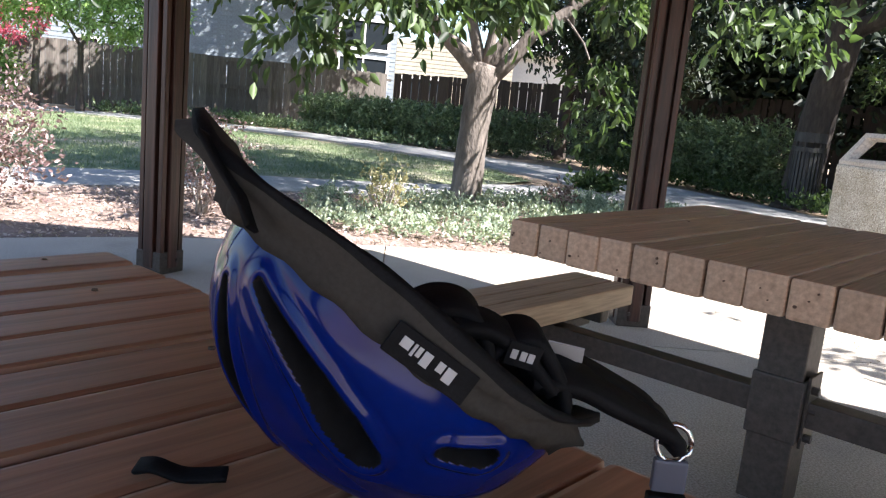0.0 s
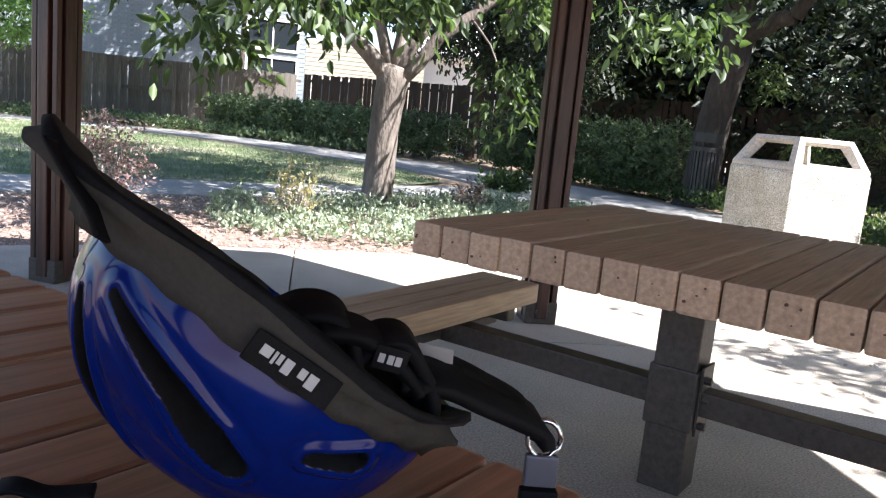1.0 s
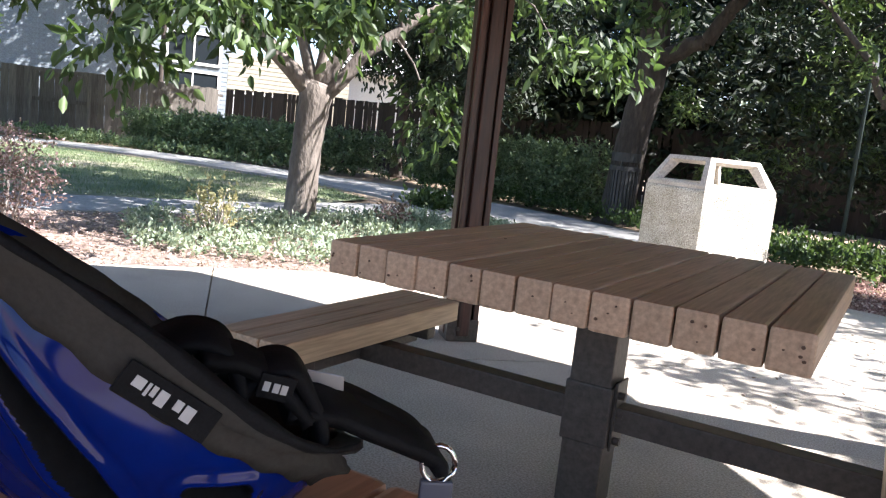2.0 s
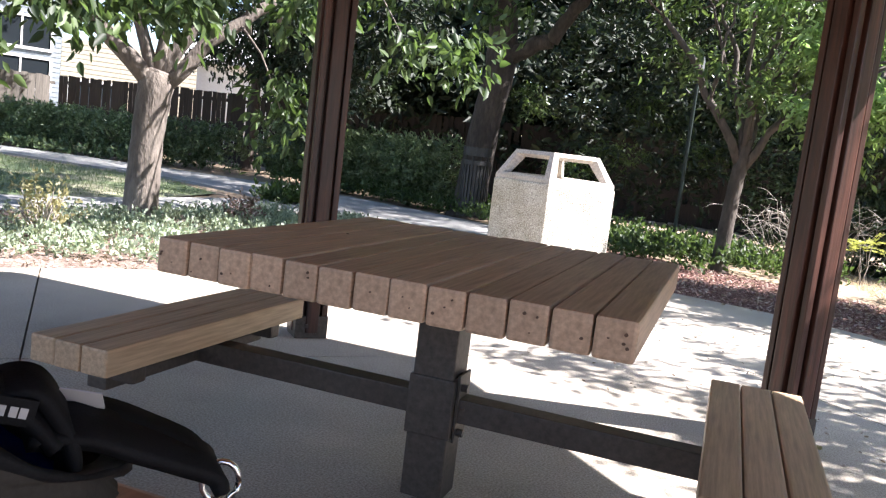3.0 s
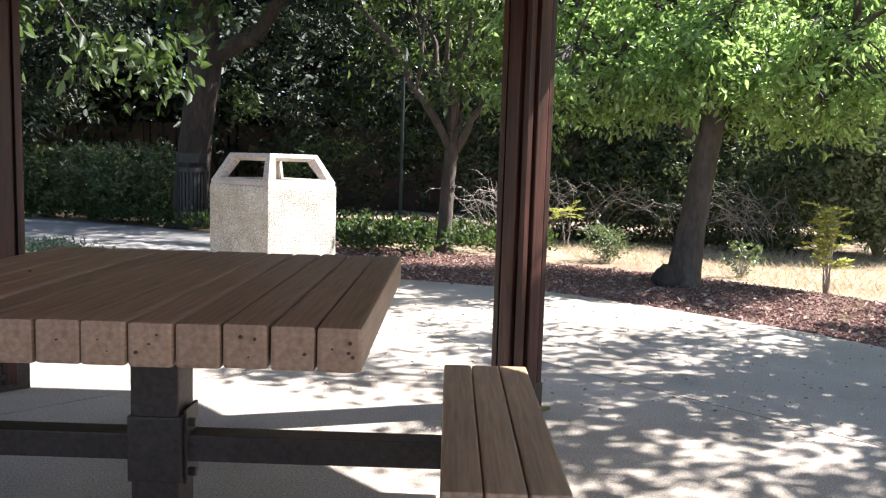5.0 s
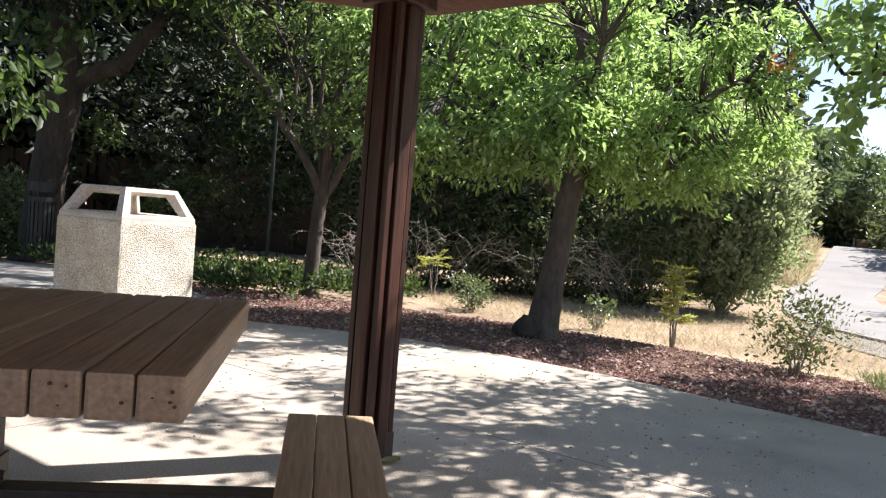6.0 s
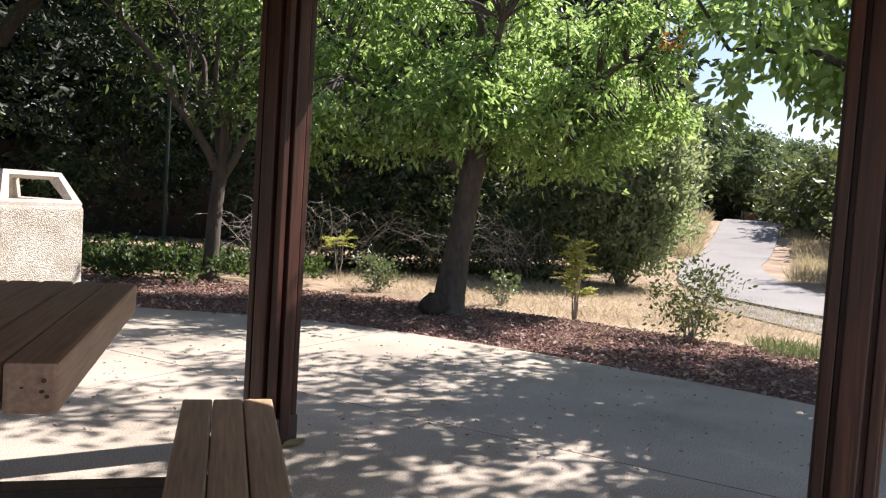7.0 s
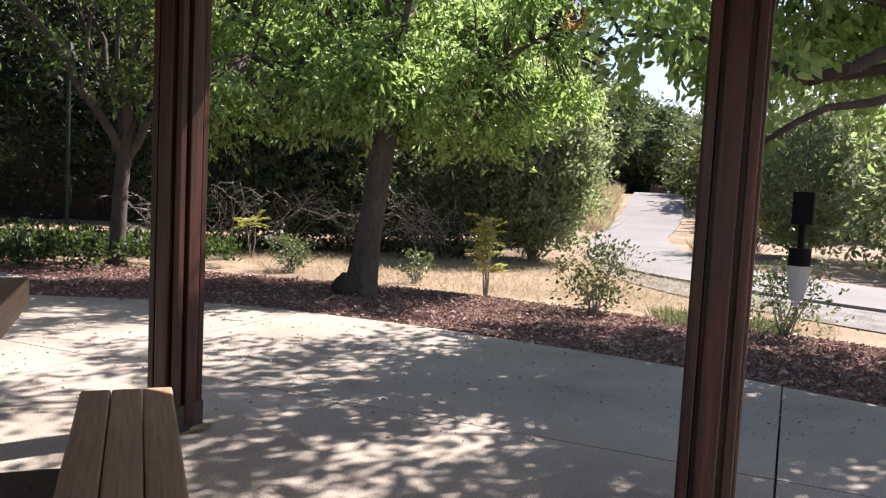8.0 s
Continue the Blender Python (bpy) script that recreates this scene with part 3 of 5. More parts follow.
def picnic_table(name, label, n, length, mat, bench_mat, bench_y0, bench_y1, seed):
    """A square pedestal table of thick planks with a bench on each side; the origin is at the ground, under the corner."""
    rr = random.Random(seed)
    w = n * PITCH
    root = empty(name)
    top = empty("tabletop")
    top.parent = root
    bm = box((0.0018, 0, 0.668), (PITCH - 0.0018, length, 0.76), 0.009)
    me = bpy.data.meshes.new("plank")
    bm.to_mesh(me), bm.free()
    me.materials.append(mat)
    for k in range(n):
        ob = mesh_part("plank", me, mat, top)
        ob.location = (k * PITCH, rr.uniform(-0.004, 0.004), rr.uniform(-0.0015, 0.0015))
        ob.rotation_euler = (0, radians(rr.uniform(-0.2, 0.2)), 0)
    # knots and nail holes in the sawn ends
    bm = bmesh.new()
    for k in range(n):
        for _ in range(rr.randint(0, 4)):
            r = rr.choice([0.002, 0.0025, 0.003, 0.0045])
            x, z = k * PITCH + rr.uniform(0.016, PITCH - 0.016), 0.76 - rr.uniform(0.02, 0.075)
            bmesh.ops.create_cone(bm, cap_ends=True, segments=8, radius1=r, radius2=r * 0.9, depth=0.003, matrix=Matrix.Translation((x, -0.004, z)) @ Matrix.Rotation(math.pi / 2, 4, "X") @ Matrix.Diagonal((1, rr.uniform(0.6, 1.3), 1, 1)))
    tagged(part("end_knots", bm, M_KNOT, top), "dark knots and nail holes", "", "", "stuff")
    bm = bmesh.new()
    for k in range(n):
        for y in (0.12, length / 2, length - 0.12):
            if rr.random() < (0.7 if mat is M_TABLE_RED else 0.06):
                bmesh.ops.create_cone(bm, cap_ends=True, segments=8, radius1=0.0045, radius2=0.004, depth=0.0025, matrix=Matrix.Translation((k * PITCH + rr.uniform(0.03, 0.06), y + rr.uniform(-0.03, 0.03), 0.7615)))
    tagged(part("nail_heads", bm, M_KNOT, top), "dark nail heads", "", "", "stuff")
    mx, my = w / 2 - 0.015, length / 2
    part("pedestal", box((mx - 0.065, my - 0.065, 0), (mx + 0.065, my + 0.065, 0.60), 0.006), M_STEEL, root)
    part("collar", box((mx - 0.073, my - 0.072, 0.2), (mx + 0.073, my + 0.072, 0.385), 0.006), M_STEEL, root)
    for dy in (-0.12, 0.12):
        part("crossbar", box((0.2, my + dy - 0.035, 0.60), (w - 0.2, my + dy + 0.035, 0.668), 0.004), M_STEEL, root)
    part("top_plate", box((mx - 0.085, my - 0.17, 0.575), (mx + 0.085, my + 0.17, 0.603), 0.004), M_STEEL, root)
    part("beam", box((-0.42, my - 0.038, 0.25), (w + 0.42, my + 0.038, 0.325), 0.005), M_STEEL, root)
    part("side_plate", box((mx + 0.0745, my - 0.05, 0.19), (mx + 0.083, my + 0.05, 0.4), 0.002), M_STEEL, root)
    for s in (1,):
        for z in (0.3, 0.36, 0.22, 0.56):
            bm = bmesh.new()
            bmesh.ops.create_cone(bm, cap_ends=True, segments=6, radius1=0.012, radius2=0.012, depth=0.03, matrix=Matrix.Translation((mx + s * 0.088, my - 0.03, z)) @ Matrix.Rotation(math.pi / 2, 4, "Y"))
            part("bolt", bm, M_STEEL, root)
    bm = box((0.0015, bench_y0, 0.34), (0.0915, bench_y1, 0.42), 0.008)
    bme = bpy.data.meshes.new("bench_plank")
    bm.to_mesh(bme), bm.free()
    bme.materials.append(bench_mat)
    for x0 in (-0.438, w + 0.159):
        seat = empty("bench")
        seat.parent = root
        for k in range(3):
            ob = mesh_part("plank", bme, bench_mat, seat)
            ob.location = (x0 + k * 0.0925, rr.uniform(-0.003, 0.003), rr.uniform(-0.001, 0.001))
        for y in (bench_y0 + 0.16, bench_y1 - 0.16):
            part("bracket", box((x0 + 0.02, y - 0.03, 0.285), (x0 + 0.255, y + 0.03, 0.34), 0.01), M_STEEL, seat)
        part("runner", box((x0 + 0.1, bench_y0 + 0.12, 0.255), (x0 + 0.17, bench_y1 - 0.12, 0.29), 0.004), M_STEEL, seat)
    return tagged(root, label, "picnic table", "picnic tables")


table_far = picnic_table("picnic_table", "square brown plank picnic table with benches on a steel pedestal", 13, 1.225, M_TABLE, M_BENCH, 0.03, 1.075, 5)
table_far.matrix_world = pose(-1.36, 2.0, 0)
table_near = picnic_table("picnic_table", "reddish plank picnic table with a helmet on it", 13, 1.225, M_TABLE_RED, M_TABLE_RED, 0.03, 1.075, 8)
table_near.matrix_world = pose(-1.322, -0.345, 0)


# ---------------------------------------------------------------- litter bins
def concrete_bin():
    """A square exposed-aggregate bin with a hooded top that has four openings."""
    root = empty("litter_bin")
    s, z1, z2, t = 0.362, 0.885, 1.132, 0.245
    bm = box((-s, -s, 0), (s, s, z1), 0.022)
    bmesh.ops.recalc_face_normals(bm, faces=bm.faces)
    part("body", bm, M_AGG, root, "pebbled exposed-aggregate concrete")
    bm = bmesh.new()
    s -= 0.012
    def ring(h, z):
        return [bm.verts.new((x * h, y * h, z)) for x, y in ((-1, -1), (1, -1), (1, 1), (-1, 1))]
    z0 = z1 - 0.004
    outer_b, outer_t = ring(s, z0 + 0.03), ring(t, z2)
    base = ring(s, z0)
    inner_b, inner_t = ring(s - 0.05, z0 + 0.03), ring(t - 0.05, z2 - 0.045)
    for k in range(4):
        j = (k + 1) % 4
        bm.faces.new((base[k], base[j], outer_b[j], outer_b[k]))
        ob, oc, ot, od = outer_b[k].co, outer_b[j].co, outer_t[j].co, outer_t[k].co
        ib, ic, it, idd = inner_b[k].co, inner_b[j].co, inner_t[j].co, inner_t[k].co
        def on(A, B, C, D, u, v):
            return A.lerp(B, u).lerp(D.lerp(C, u), v)
        holes_o = [bm.verts.new(on(ob, oc, ot, od, u, v)) for u, v in ((0.1, 0.1), (0.9, 0.1), (0.9, 0.86), (0.1, 0.86))]
        holes_i = [bm.verts.new(on(ib, ic, it, idd, u, v)) for u, v in ((0.08, 0.08), (0.92, 0.08), (0.92, 0.92), (0.08, 0.92))]
        ol = [outer_b[k], outer_b[j], outer_t[j], outer_t[k]]
        il = [inner_b[k], inner_b[j], inner_t[j], inner_t[k]]
        for a in range(4):
            b = (a + 1) % 4
            bm.faces.new((ol[a], ol[b], holes_o[b], holes_o[a]))
            bm.faces.new((holes_o[a], holes_o[b], holes_i[b], holes_i[a]))
            bm.faces.new((il[b], il[a], holes_i[a], holes_i[b]))
    bm.faces.new(outer_t)
    bm.faces.new(list(reversed(inner_t)))
    bmesh.ops.recalc_face_normals(bm, faces=bm.faces)
    part("hood", bm, M_LIDC, root, "smooth cast concrete hood with four openings")
    return tagged(root, "pale square concrete litter bin with a hooded top", "litter bin")


bin_a = concrete_bin()
bin_a.matrix_world = pose(-1.43, 6.93, 0, 0, 0, 53)


def slatted_bin():
    root = empty("slatted_bin", pose(-3.96, 12.62, 0))
    part("liner", round_bar(0.0, 0.0, 0.02, 0.92, 0.195, 20), M_BLACK, root)
    bm = box((0.2, -0.02, 0.03), (0.222, 0.02, 0.9), 0.003)
    me = bpy.data.meshes.new("slat")
    bm.to_mesh(me), bm.free()
    me.materials.append(M_BLACK)
    for k in range(24):
        ob = mesh_part("slat", me, M_BLACK, root)
        ob.rotation_euler = (0, 0, 2 * math.pi * k / 24)
    part("rim", round_bar(0, 0, 0.86, 0.93, 0.245, 24), M_BLACK, root)
    part("lid", round_bar(0, 0, 1.0, 1.14, 0.23, 24), M_BLACK, root)
    for k in range(4):
        part("lid_strut", box((0.17, -0.012, 0.93), (0.2, 0.012, 1.0), 0, Matrix.Rotation(math.pi / 2 * k, 4, "Z")), M_BLACK, root)
    return tagged(root, "black slatted metal litter bin with a round lid", "litter bin")


slatted_bin()


# ---------------------------------------------------------------- helmet with brim
def helmet():
    u = Vector((0.478, 0.673, -0.556)).normalized()
    c = Vector((-0.30, -0.46, -0.83))
    c = (c - u * c.dot(u)).normalized()
    v = c.cross(u)
    M = Matrix.Translation((-0.4335, 0.703, 0.921)) @ Matrix((u, v, c)).transposed().to_4x4()
    root = empty("bicycle_helmet", M)
    # shell: smooth, with tapering vents whose lips stand proud, on both sides alike
    A, B, D, Z0 = 0.148, 0.096, 0.128, 0.03
    VENTS = [[(27, 42, 1.0), (46, 25, 3.5), (62, 13, 5.0), (70, 9, 3.0)], [(37, 65, 0.8), (53, 62, 2.2), (66, 59, 3.4), (78, 54, 5.0), (87, 50, 4.2)], [(104, 66, 1.5), (118, 70, 3.0)]]

    def vent_gap(sd, pd):
        """Degrees from the nearest vent's edge; below zero inside it."""
        best = 99.0
        shrink = max(0.25, math.sin(radians(sd)))
        for line in VENTS:
            for (s0, p0, w0), (s1, p1, w1) in zip(line, line[1:]):
                ax, ay = s1 - s0, (p1 - p0) * shrink
                bx, by = sd - s0, (abs(pd) - p0) * shrink
                t = min(1.0, max(0.0, (ax * bx + ay * by) / (ax * ax + ay * ay)))
                best = min(best, math.hypot(bx - ax * t, by - ay * t) - (w0 + (w1 - w0) * t))
        return best

    bm = bmesh.new()
    NS, NP = 220, 300
    grid = []
    for i in range(NS + 1):
        s = math.pi * (0.03 + 0.94 * i / NS)
        row = []
        for k in range(NP + 1):
            p = math.pi * (-0.5 + k / NP)
            g = vent_gap(math.degrees(s), math.degrees(p))
            sink = min(1.0, max(0.0, (1.2 - g) / 3.0))
            lip = math.exp(-((g - 2.6) / 1.3) ** 2)
            groove = math.exp(-((g - 6.0) / 1.5) ** 2)
            ribs = 0.011 * math.cos(radians(15 * math.degrees(p) + 20)) * math.sin(s) * min(1.0, max(0.0, g / 8))
            k_r = 1 + ribs - 0.16 * sink * sink + 0.020 * lip - 0.012 * groove
            x = -A * math.cos(s) * (1.0 if s < math.pi / 2 else 0.8)
            row.append((bm.verts.new((x, B * math.sin(s) ** 0.8 * math.sin(p) * k_r, Z0 + D * math.sin(s) ** 0.8 * math.cos(p) * k_r)), g))
        grid.append(row)
    for i in range(NS):
        for k in range(NP):
            q = (grid[i][k], grid[i + 1][k], grid[i + 1][k + 1], grid[i][k + 1])
            f = bm.faces.new([a for a, _ in q])
            f.smooth = True
            # Sunken vent faces go black, to paint in the openings' shade.
            f.material_index = 1 if sum(b for _, b in q) / 4 < 1.1 else 0
    bmesh.ops.recalc_face_normals(bm, faces=bm.faces)
    part("shell", bm, [M_BLUE, M_VENT_BLACK], root, "glossy blue shell with long dark vents")
    # brim: a fabric sleeve round the shell that flares to a stiff edge and a peak
    prof = [(0.146, 0.1015, 0.046), (0.150, 0.104, 0.038), (0.166, 0.105, 0.029), (0.190, 0.106, 0.02), (0.208, 0.107, 0.014), (0.212, 0.109, 0.010), (0.208, 0.106, 0.006), (0.18, 0.1, 0.012), (0.152, 0.096, 0.02), (0.138, 0.088, 0.038)]
    bm = bmesh.new()
    rows = []
    for j, (a, b, z) in enumerate(prof):
        row = []
        for k in range(120):
            t = 2 * math.pi * k / 120
            w = 0.004 * math.sin(5 * t + j * 0.3) * (1 if 2 < j < 8 else 0.3)
            fine = 0.0012 * math.sin(23 * t + 1.7 * j) * (1 if j < 4 else 0.4)
            grow = 1 + 0.13 * max(0.0, -math.cos(t)) ** 2 * (1 if j < 4 or j > 7 else 0)
            back = 1 - (0.16 if j < 3 or j > 7 else 0.36) * max(0.0, math.cos(t)) ** 0.5
            rise = (0.095 * (0.1 - (b + w * 0.5) * math.sin(t)) - 0.004 * math.cos(t) ** 2 + 0.010 * math.sin(t) ** 2) * (1 if 2 < j < 8 else 0.3)
            row.append(bm.verts.new(((a + w) * grow * back * math.cos(t), (b + w * 0.5 + fine) * math.sin(t), z + rise + w + fine)))
        rows.append(row)
    for j in range(len(prof)):
        j2 = (j + 1) % len(prof)
        for k in range(120):
            f = bm.faces.new((rows[j][k], rows[j][(k + 1) % 120], rows[j2][(k + 1) % 120], rows[j2][k]))
            f.smooth = True
            f.material_index = 1 if j in (4, 5) else 0
    bmesh.ops.recalc_face_normals(bm, faces=bm.faces)
    part("brim", bm, [M_BRIM, M_WEB], root, "dark grey fabric sun brim with black binding")
    # the sleeve's gathered end over the shell's front
    bm = bmesh.new()
    bmesh.ops.create_uvsphere(bm, u_segments=16, v_segments=10, radius=1.0, matrix=Matrix.Translation((-0.146, 0.03, 0.036)) @ Matrix.Rotation(radians(20), 4, "Z") @ Matrix.Diagonal((0.012, 0.026, 0.014, 1)))
    for f in bm.faces:
        f.smooth = True
    part("sleeve_end", bm, M_BRIM, root)
    part("elastic_band", strap_ribbon([(-0.192, 0.05, 0.016), (-0.178, 0.06, 0.022), (-0.158, 0.072, 0.030), (-0.142, 0.082, 0.040)], 0.018, 0.003), M_WEB, root, "black elastic band")
    # woven label on the brim, its lettering as plain pale bars
    patch = part("label_patch", box((-0.051, 0.0, 0.027), (0.007, 0.003, 0.0465), 0.001, pose(0, 0.1045, 0.002, -3, 0, 1.5)), M_WEB, root, "black woven label with pale marks")
    for k, (x, w, h) in enumerate([(-0.044, 0.0065, 0.006), (-0.036, 0.0018, 0.0075), (-0.033, 0.0028, 0.006), (-0.0287, 0.0055, 0.0085), (-0.0185, 0.0045, 0.006), (-0.0125, 0.0062, 0.0085)]):
        part("mark", box((x, 0.0032, 0.0325), (x + w, 0.0036, 0.0325 + h), 0.0, pose(0, 0.1045, 0.002, -3, 0, 1.5)), M_PALE, patch)
    # straps, buckle and tag over the rim
    part("strap", strap_ribbon([(-0.034, 0.046, 0.032), (-0.022, 0.048, 0.012), (-0.004, 0.05, 0.004), (0.014, 0.052, 0.012), (0.03, 0.056, 0.03)], 0.036, 0.009), M_WEB, root, "padded black strap")
    part("strap", strap_ribbon([(0.018, 0.052, 0.03), (0.028, 0.053, 0.002), (0.042, 0.054, -0.008), (0.06, 0.056, -0.002), (0.076, 0.06, 0.010), (0.086, 0.064, 0.026)], 0.034, 0.009), M_WEB, root, "padded black strap")
    part("strap", strap_ribbon([(-0.012, 0.06, 0.016), (0.012, 0.058, 0.004), (0.04, 0.06, 0.004), (0.07, 0.066, 0.012)], 0.03, 0.009), M_WEB, root, "black strap pad")
    part("strap", strap_ribbon([(0.05, 0.058, 0.014), (0.08, 0.056, -0.001), (0.11, 0.054, -0.006), (0.14, 0.052, -0.011), (0.166, 0.05, -0.014), (0.178, 0.05, -0.006)], 0.04, 0.01), M_WEB, root, "wide black chin strap")
    part("strap", strap_ribbon([(0.06, 0.036, 0.006), (0.09, 0.034, -0.010), (0.125, 0.034, -0.016), (0.158, 0.04, -0.018), (0.176, 0.048, -0.004)], 0.024, 0.006), M_WEB, root, "narrow black strap")
    logo = part("strap_badge", box((-0.011, -0.0008, -0.008), (0.011, 0.0008, 0.008), 0.0006, pose(0.036, 0.074, 0.006, 10, 20, 8)), M_WEB, root)
    for k, x in enumerate((-0.008, -0.002, 0.003)):
        part("mark", box((x, 0.001, -0.003), (x + 0.004, 0.0014, 0.003), 0.0, pose(0.036, 0.074, 0.006, 10, 20, 8)), M_PALE, logo)
    back = M.inverted()
    ring = M @ Vector((0.18, 0.05, -0.008))
    data = tube_data([ring + Vector((0.012 * math.cos(q) * 0.8, 0.012 * math.cos(q) * 0.6, 0.014 * math.sin(q))) for q in np.linspace(0, 2 * math.pi, 17)], [0.0022] * 17, 6)
    me = data_mesh("buckle_ring", data)
    me.transform(back)
    mesh_part("buckle_ring", me, M_CHROME, root, "shiny metal ring")
    T = back @ Matrix.Translation(ring) @ Matrix.Rotation(radians(38), 4, "Z")
    buckle = part("buckle", box((-0.012, -0.004, -0.036), (0.012, 0.004, -0.012), 0.002, T), M_BUCKLE, root, "grey plastic buckle")
    part("buckle_bar", box((-0.014, -0.006, -0.05), (0.014, 0.004, -0.038), 0.002, T), M_WEB, buckle)
    part("tag", box((-0.012, -0.0005, -0.009), (0.012, 0.0005, 0.009), 0.0, pose(0.072, 0.046, -0.012, 60, 25, 30)), M_PALE, root, "small white paper tag")
    end = part("strap", strap_ribbon([back @ Vector(q) for q in ((-0.6, 0.56, 0.7645), (-0.585, 0.566, 0.769), (-0.565, 0.578, 0.766), (-0.545, 0.6, 0.768))], 0.015, 0.004), M_WEB, root, "loose black strap end")
    return tagged(root, "blue bicycle helmet upside down with a grey sun brim", "helmet"), M


def strap_ribbon(points, width, thick=0.007):
    """A flat padded strap along points of the helmet's own frame, its width across the rim."""
    p = smooth_path(points, 7)
    bm = bmesh.new()
    rows = []
    for i, q in enumerate(p):
        d = (p[min(i + 1, len(p) - 1)] - p[max(i - 1, 0)]).normalized()
        side = Vector((0.15, 1, 0.25))
        side = (side - d * side.dot(d)).normalized()
        n = d.cross(side)
        rows.append([bm.verts.new(q + side * (a * width / 2) + n * (b * thick / 2)) for a, b in ((-1, -0.4), (-0.9, 1), (0.9, 1), (1, -0.4), (0.85, -1), (-0.85, -1))])
    for a, b in zip(rows, rows[1:]):
        for k in range(6):
            bm.faces.new((a[k], a[(k + 1) % 6], b[(k + 1) % 6], b[k])).smooth = True
    bm.faces.new(rows[0])
    bm.faces.new(list(reversed(rows[-1])))
    bmesh.ops.recalc_face_normals(bm, faces=bm.faces)
    return bm


M_PALE = plain("pale_thread", (0.42, 0.41, 0.43), 0.7)
M_CHROME = plain("chrome", (0.7, 0.7, 0.72), 0.2, 1.0)
M_BUCKLE = plain("buckle_plastic", (0.10, 0.10, 0.13), 0.4)
M_BLUE = mottled("blue_shell", [(0.3, (0.001, 0.008, 0.10)), (0.7, (0.0015, 0.013, 0.145))], 9, 90, 0.1, 0.02, 0.001, None, 0.0, 0.0, 0.1)
M_VENT_BLACK = mottled("vent_black", [(0.3, (0.003, 0.003, 0.004)), (0.7, (0.008, 0.008, 0.009))], 20, 120, 0.8, 0.3, 0.001)
M_BRIM = mottled("brim_fabric", [(0.3, (0.033, 0.03, 0.028)), (0.7, (0.05, 0.046, 0.042))], 7, 260, 0.95, 0.25, 0.0006, None, 0.0, 0.0, 0.15)
M_WEB = mottled("black_webbing", [(0.3, (0.004, 0.004, 0.005)), (0.7, (0.009, 0.009, 0.011))], 30, 500, 0.7, 0.4, 0.0006)
for matte in (M_VENT_BLACK, M_WEB, M_BRIM):
    matte.node_tree.nodes["Principled BSDF"].inputs["Specular IOR Level"].default_value = 0.12
M_BLUE.node_tree.nodes["Principled BSDF"].inputs["Specular IOR Level"].default_value = 0.3
helmet()

# ---------------------------------------------------------------- fences
def plank_fence(name, label, a, b, height, mat, seed, width=0.14, gap=0.006, lean=0.4, rails=True):
    """Upright boards on rails and posts between two points."""
    rr = random.Random(seed)
    a, b = Vector((*a, -0.03)), Vector((*b, -0.03))
    d = b - a
    L = d.length
    root = empty(name, Matrix.Translation(a) @ Matrix.Rotation(math.atan2(d.y, d.x), 4, "Z"))
    bm = box((0, -0.009, 0.03), (width - gap, 0.009, height), 0.0)
    me = bpy.data.meshes.new("board")
    bm.to_mesh(me), bm.free()
    me.materials.append(mat)
    for k in range(int(L / width)):
        ob = mesh_part("board", me, mat, root)
        ob.location = (k * width, rr.uniform(-0.004, 0.004), rr.uniform(-0.02, 0.015))
        ob.rotation_euler = (0, radians(rr.uniform(-lean, lean)), 0)
    k = 0.0
    while k < L:
        part("post", box((k - 0.045, 0.06, 0), (k + 0.045, 0.15, height - 0.02), 0), mat, root)
        k += 2.4
    for z in (0.3, height * 0.55, height - 0.2):
        part("rail", box((0, 0.012, z - 0.045), (L, 0.06, z + 0.045), 0), mat, root)
    return tagged(root, label, "fence")


fence_a = plank_fence("board_fence", "weathered grey board fence in front of the house", (-24.3, 8.8), (-18.8, 18.3), 1.86, M_FENCE, 3, 0.19, 0.003)
# a gate panel framed on the fence's face
gate = empty("fence_gate", Matrix.Translation((-21.0, 14.3, 0)) @ Matrix.Rotation(math.atan2(9.5, 5.5), 4, "Z"))
for x in (-0.75, 0.75):
    part("gate_stile", box((x - 0.05, -0.05, 0.05), (x + 0.05, -0.011, 1.82), 0.004), M_FENCE, gate)
for z in (0.95, 1.76):
    part("gate_rail", box((-0.7, -0.045, z - 0.05), (0.7, -0.011, z + 0.05), 0.004), M_FENCE, gate)
tagged(gate, "weathered grey wooden gate framed in the fence", "gate")
fence_b = plank_fence("board_fence", "dark shaded board fence with gaps between boards", (-18.7, 18.35), (-5.0, 19.2), 1.9, M_FENCE_SHADED, 4, 0.15, 0.018, 0.8)
fence_c = plank_fence("board_fence", "dark shaded board fence behind the trees", (-5.0, 19.2), (7.5, 17.5), 1.9, M_FENCE_SHADED, 6, 0.15, 0.002, 0.2)


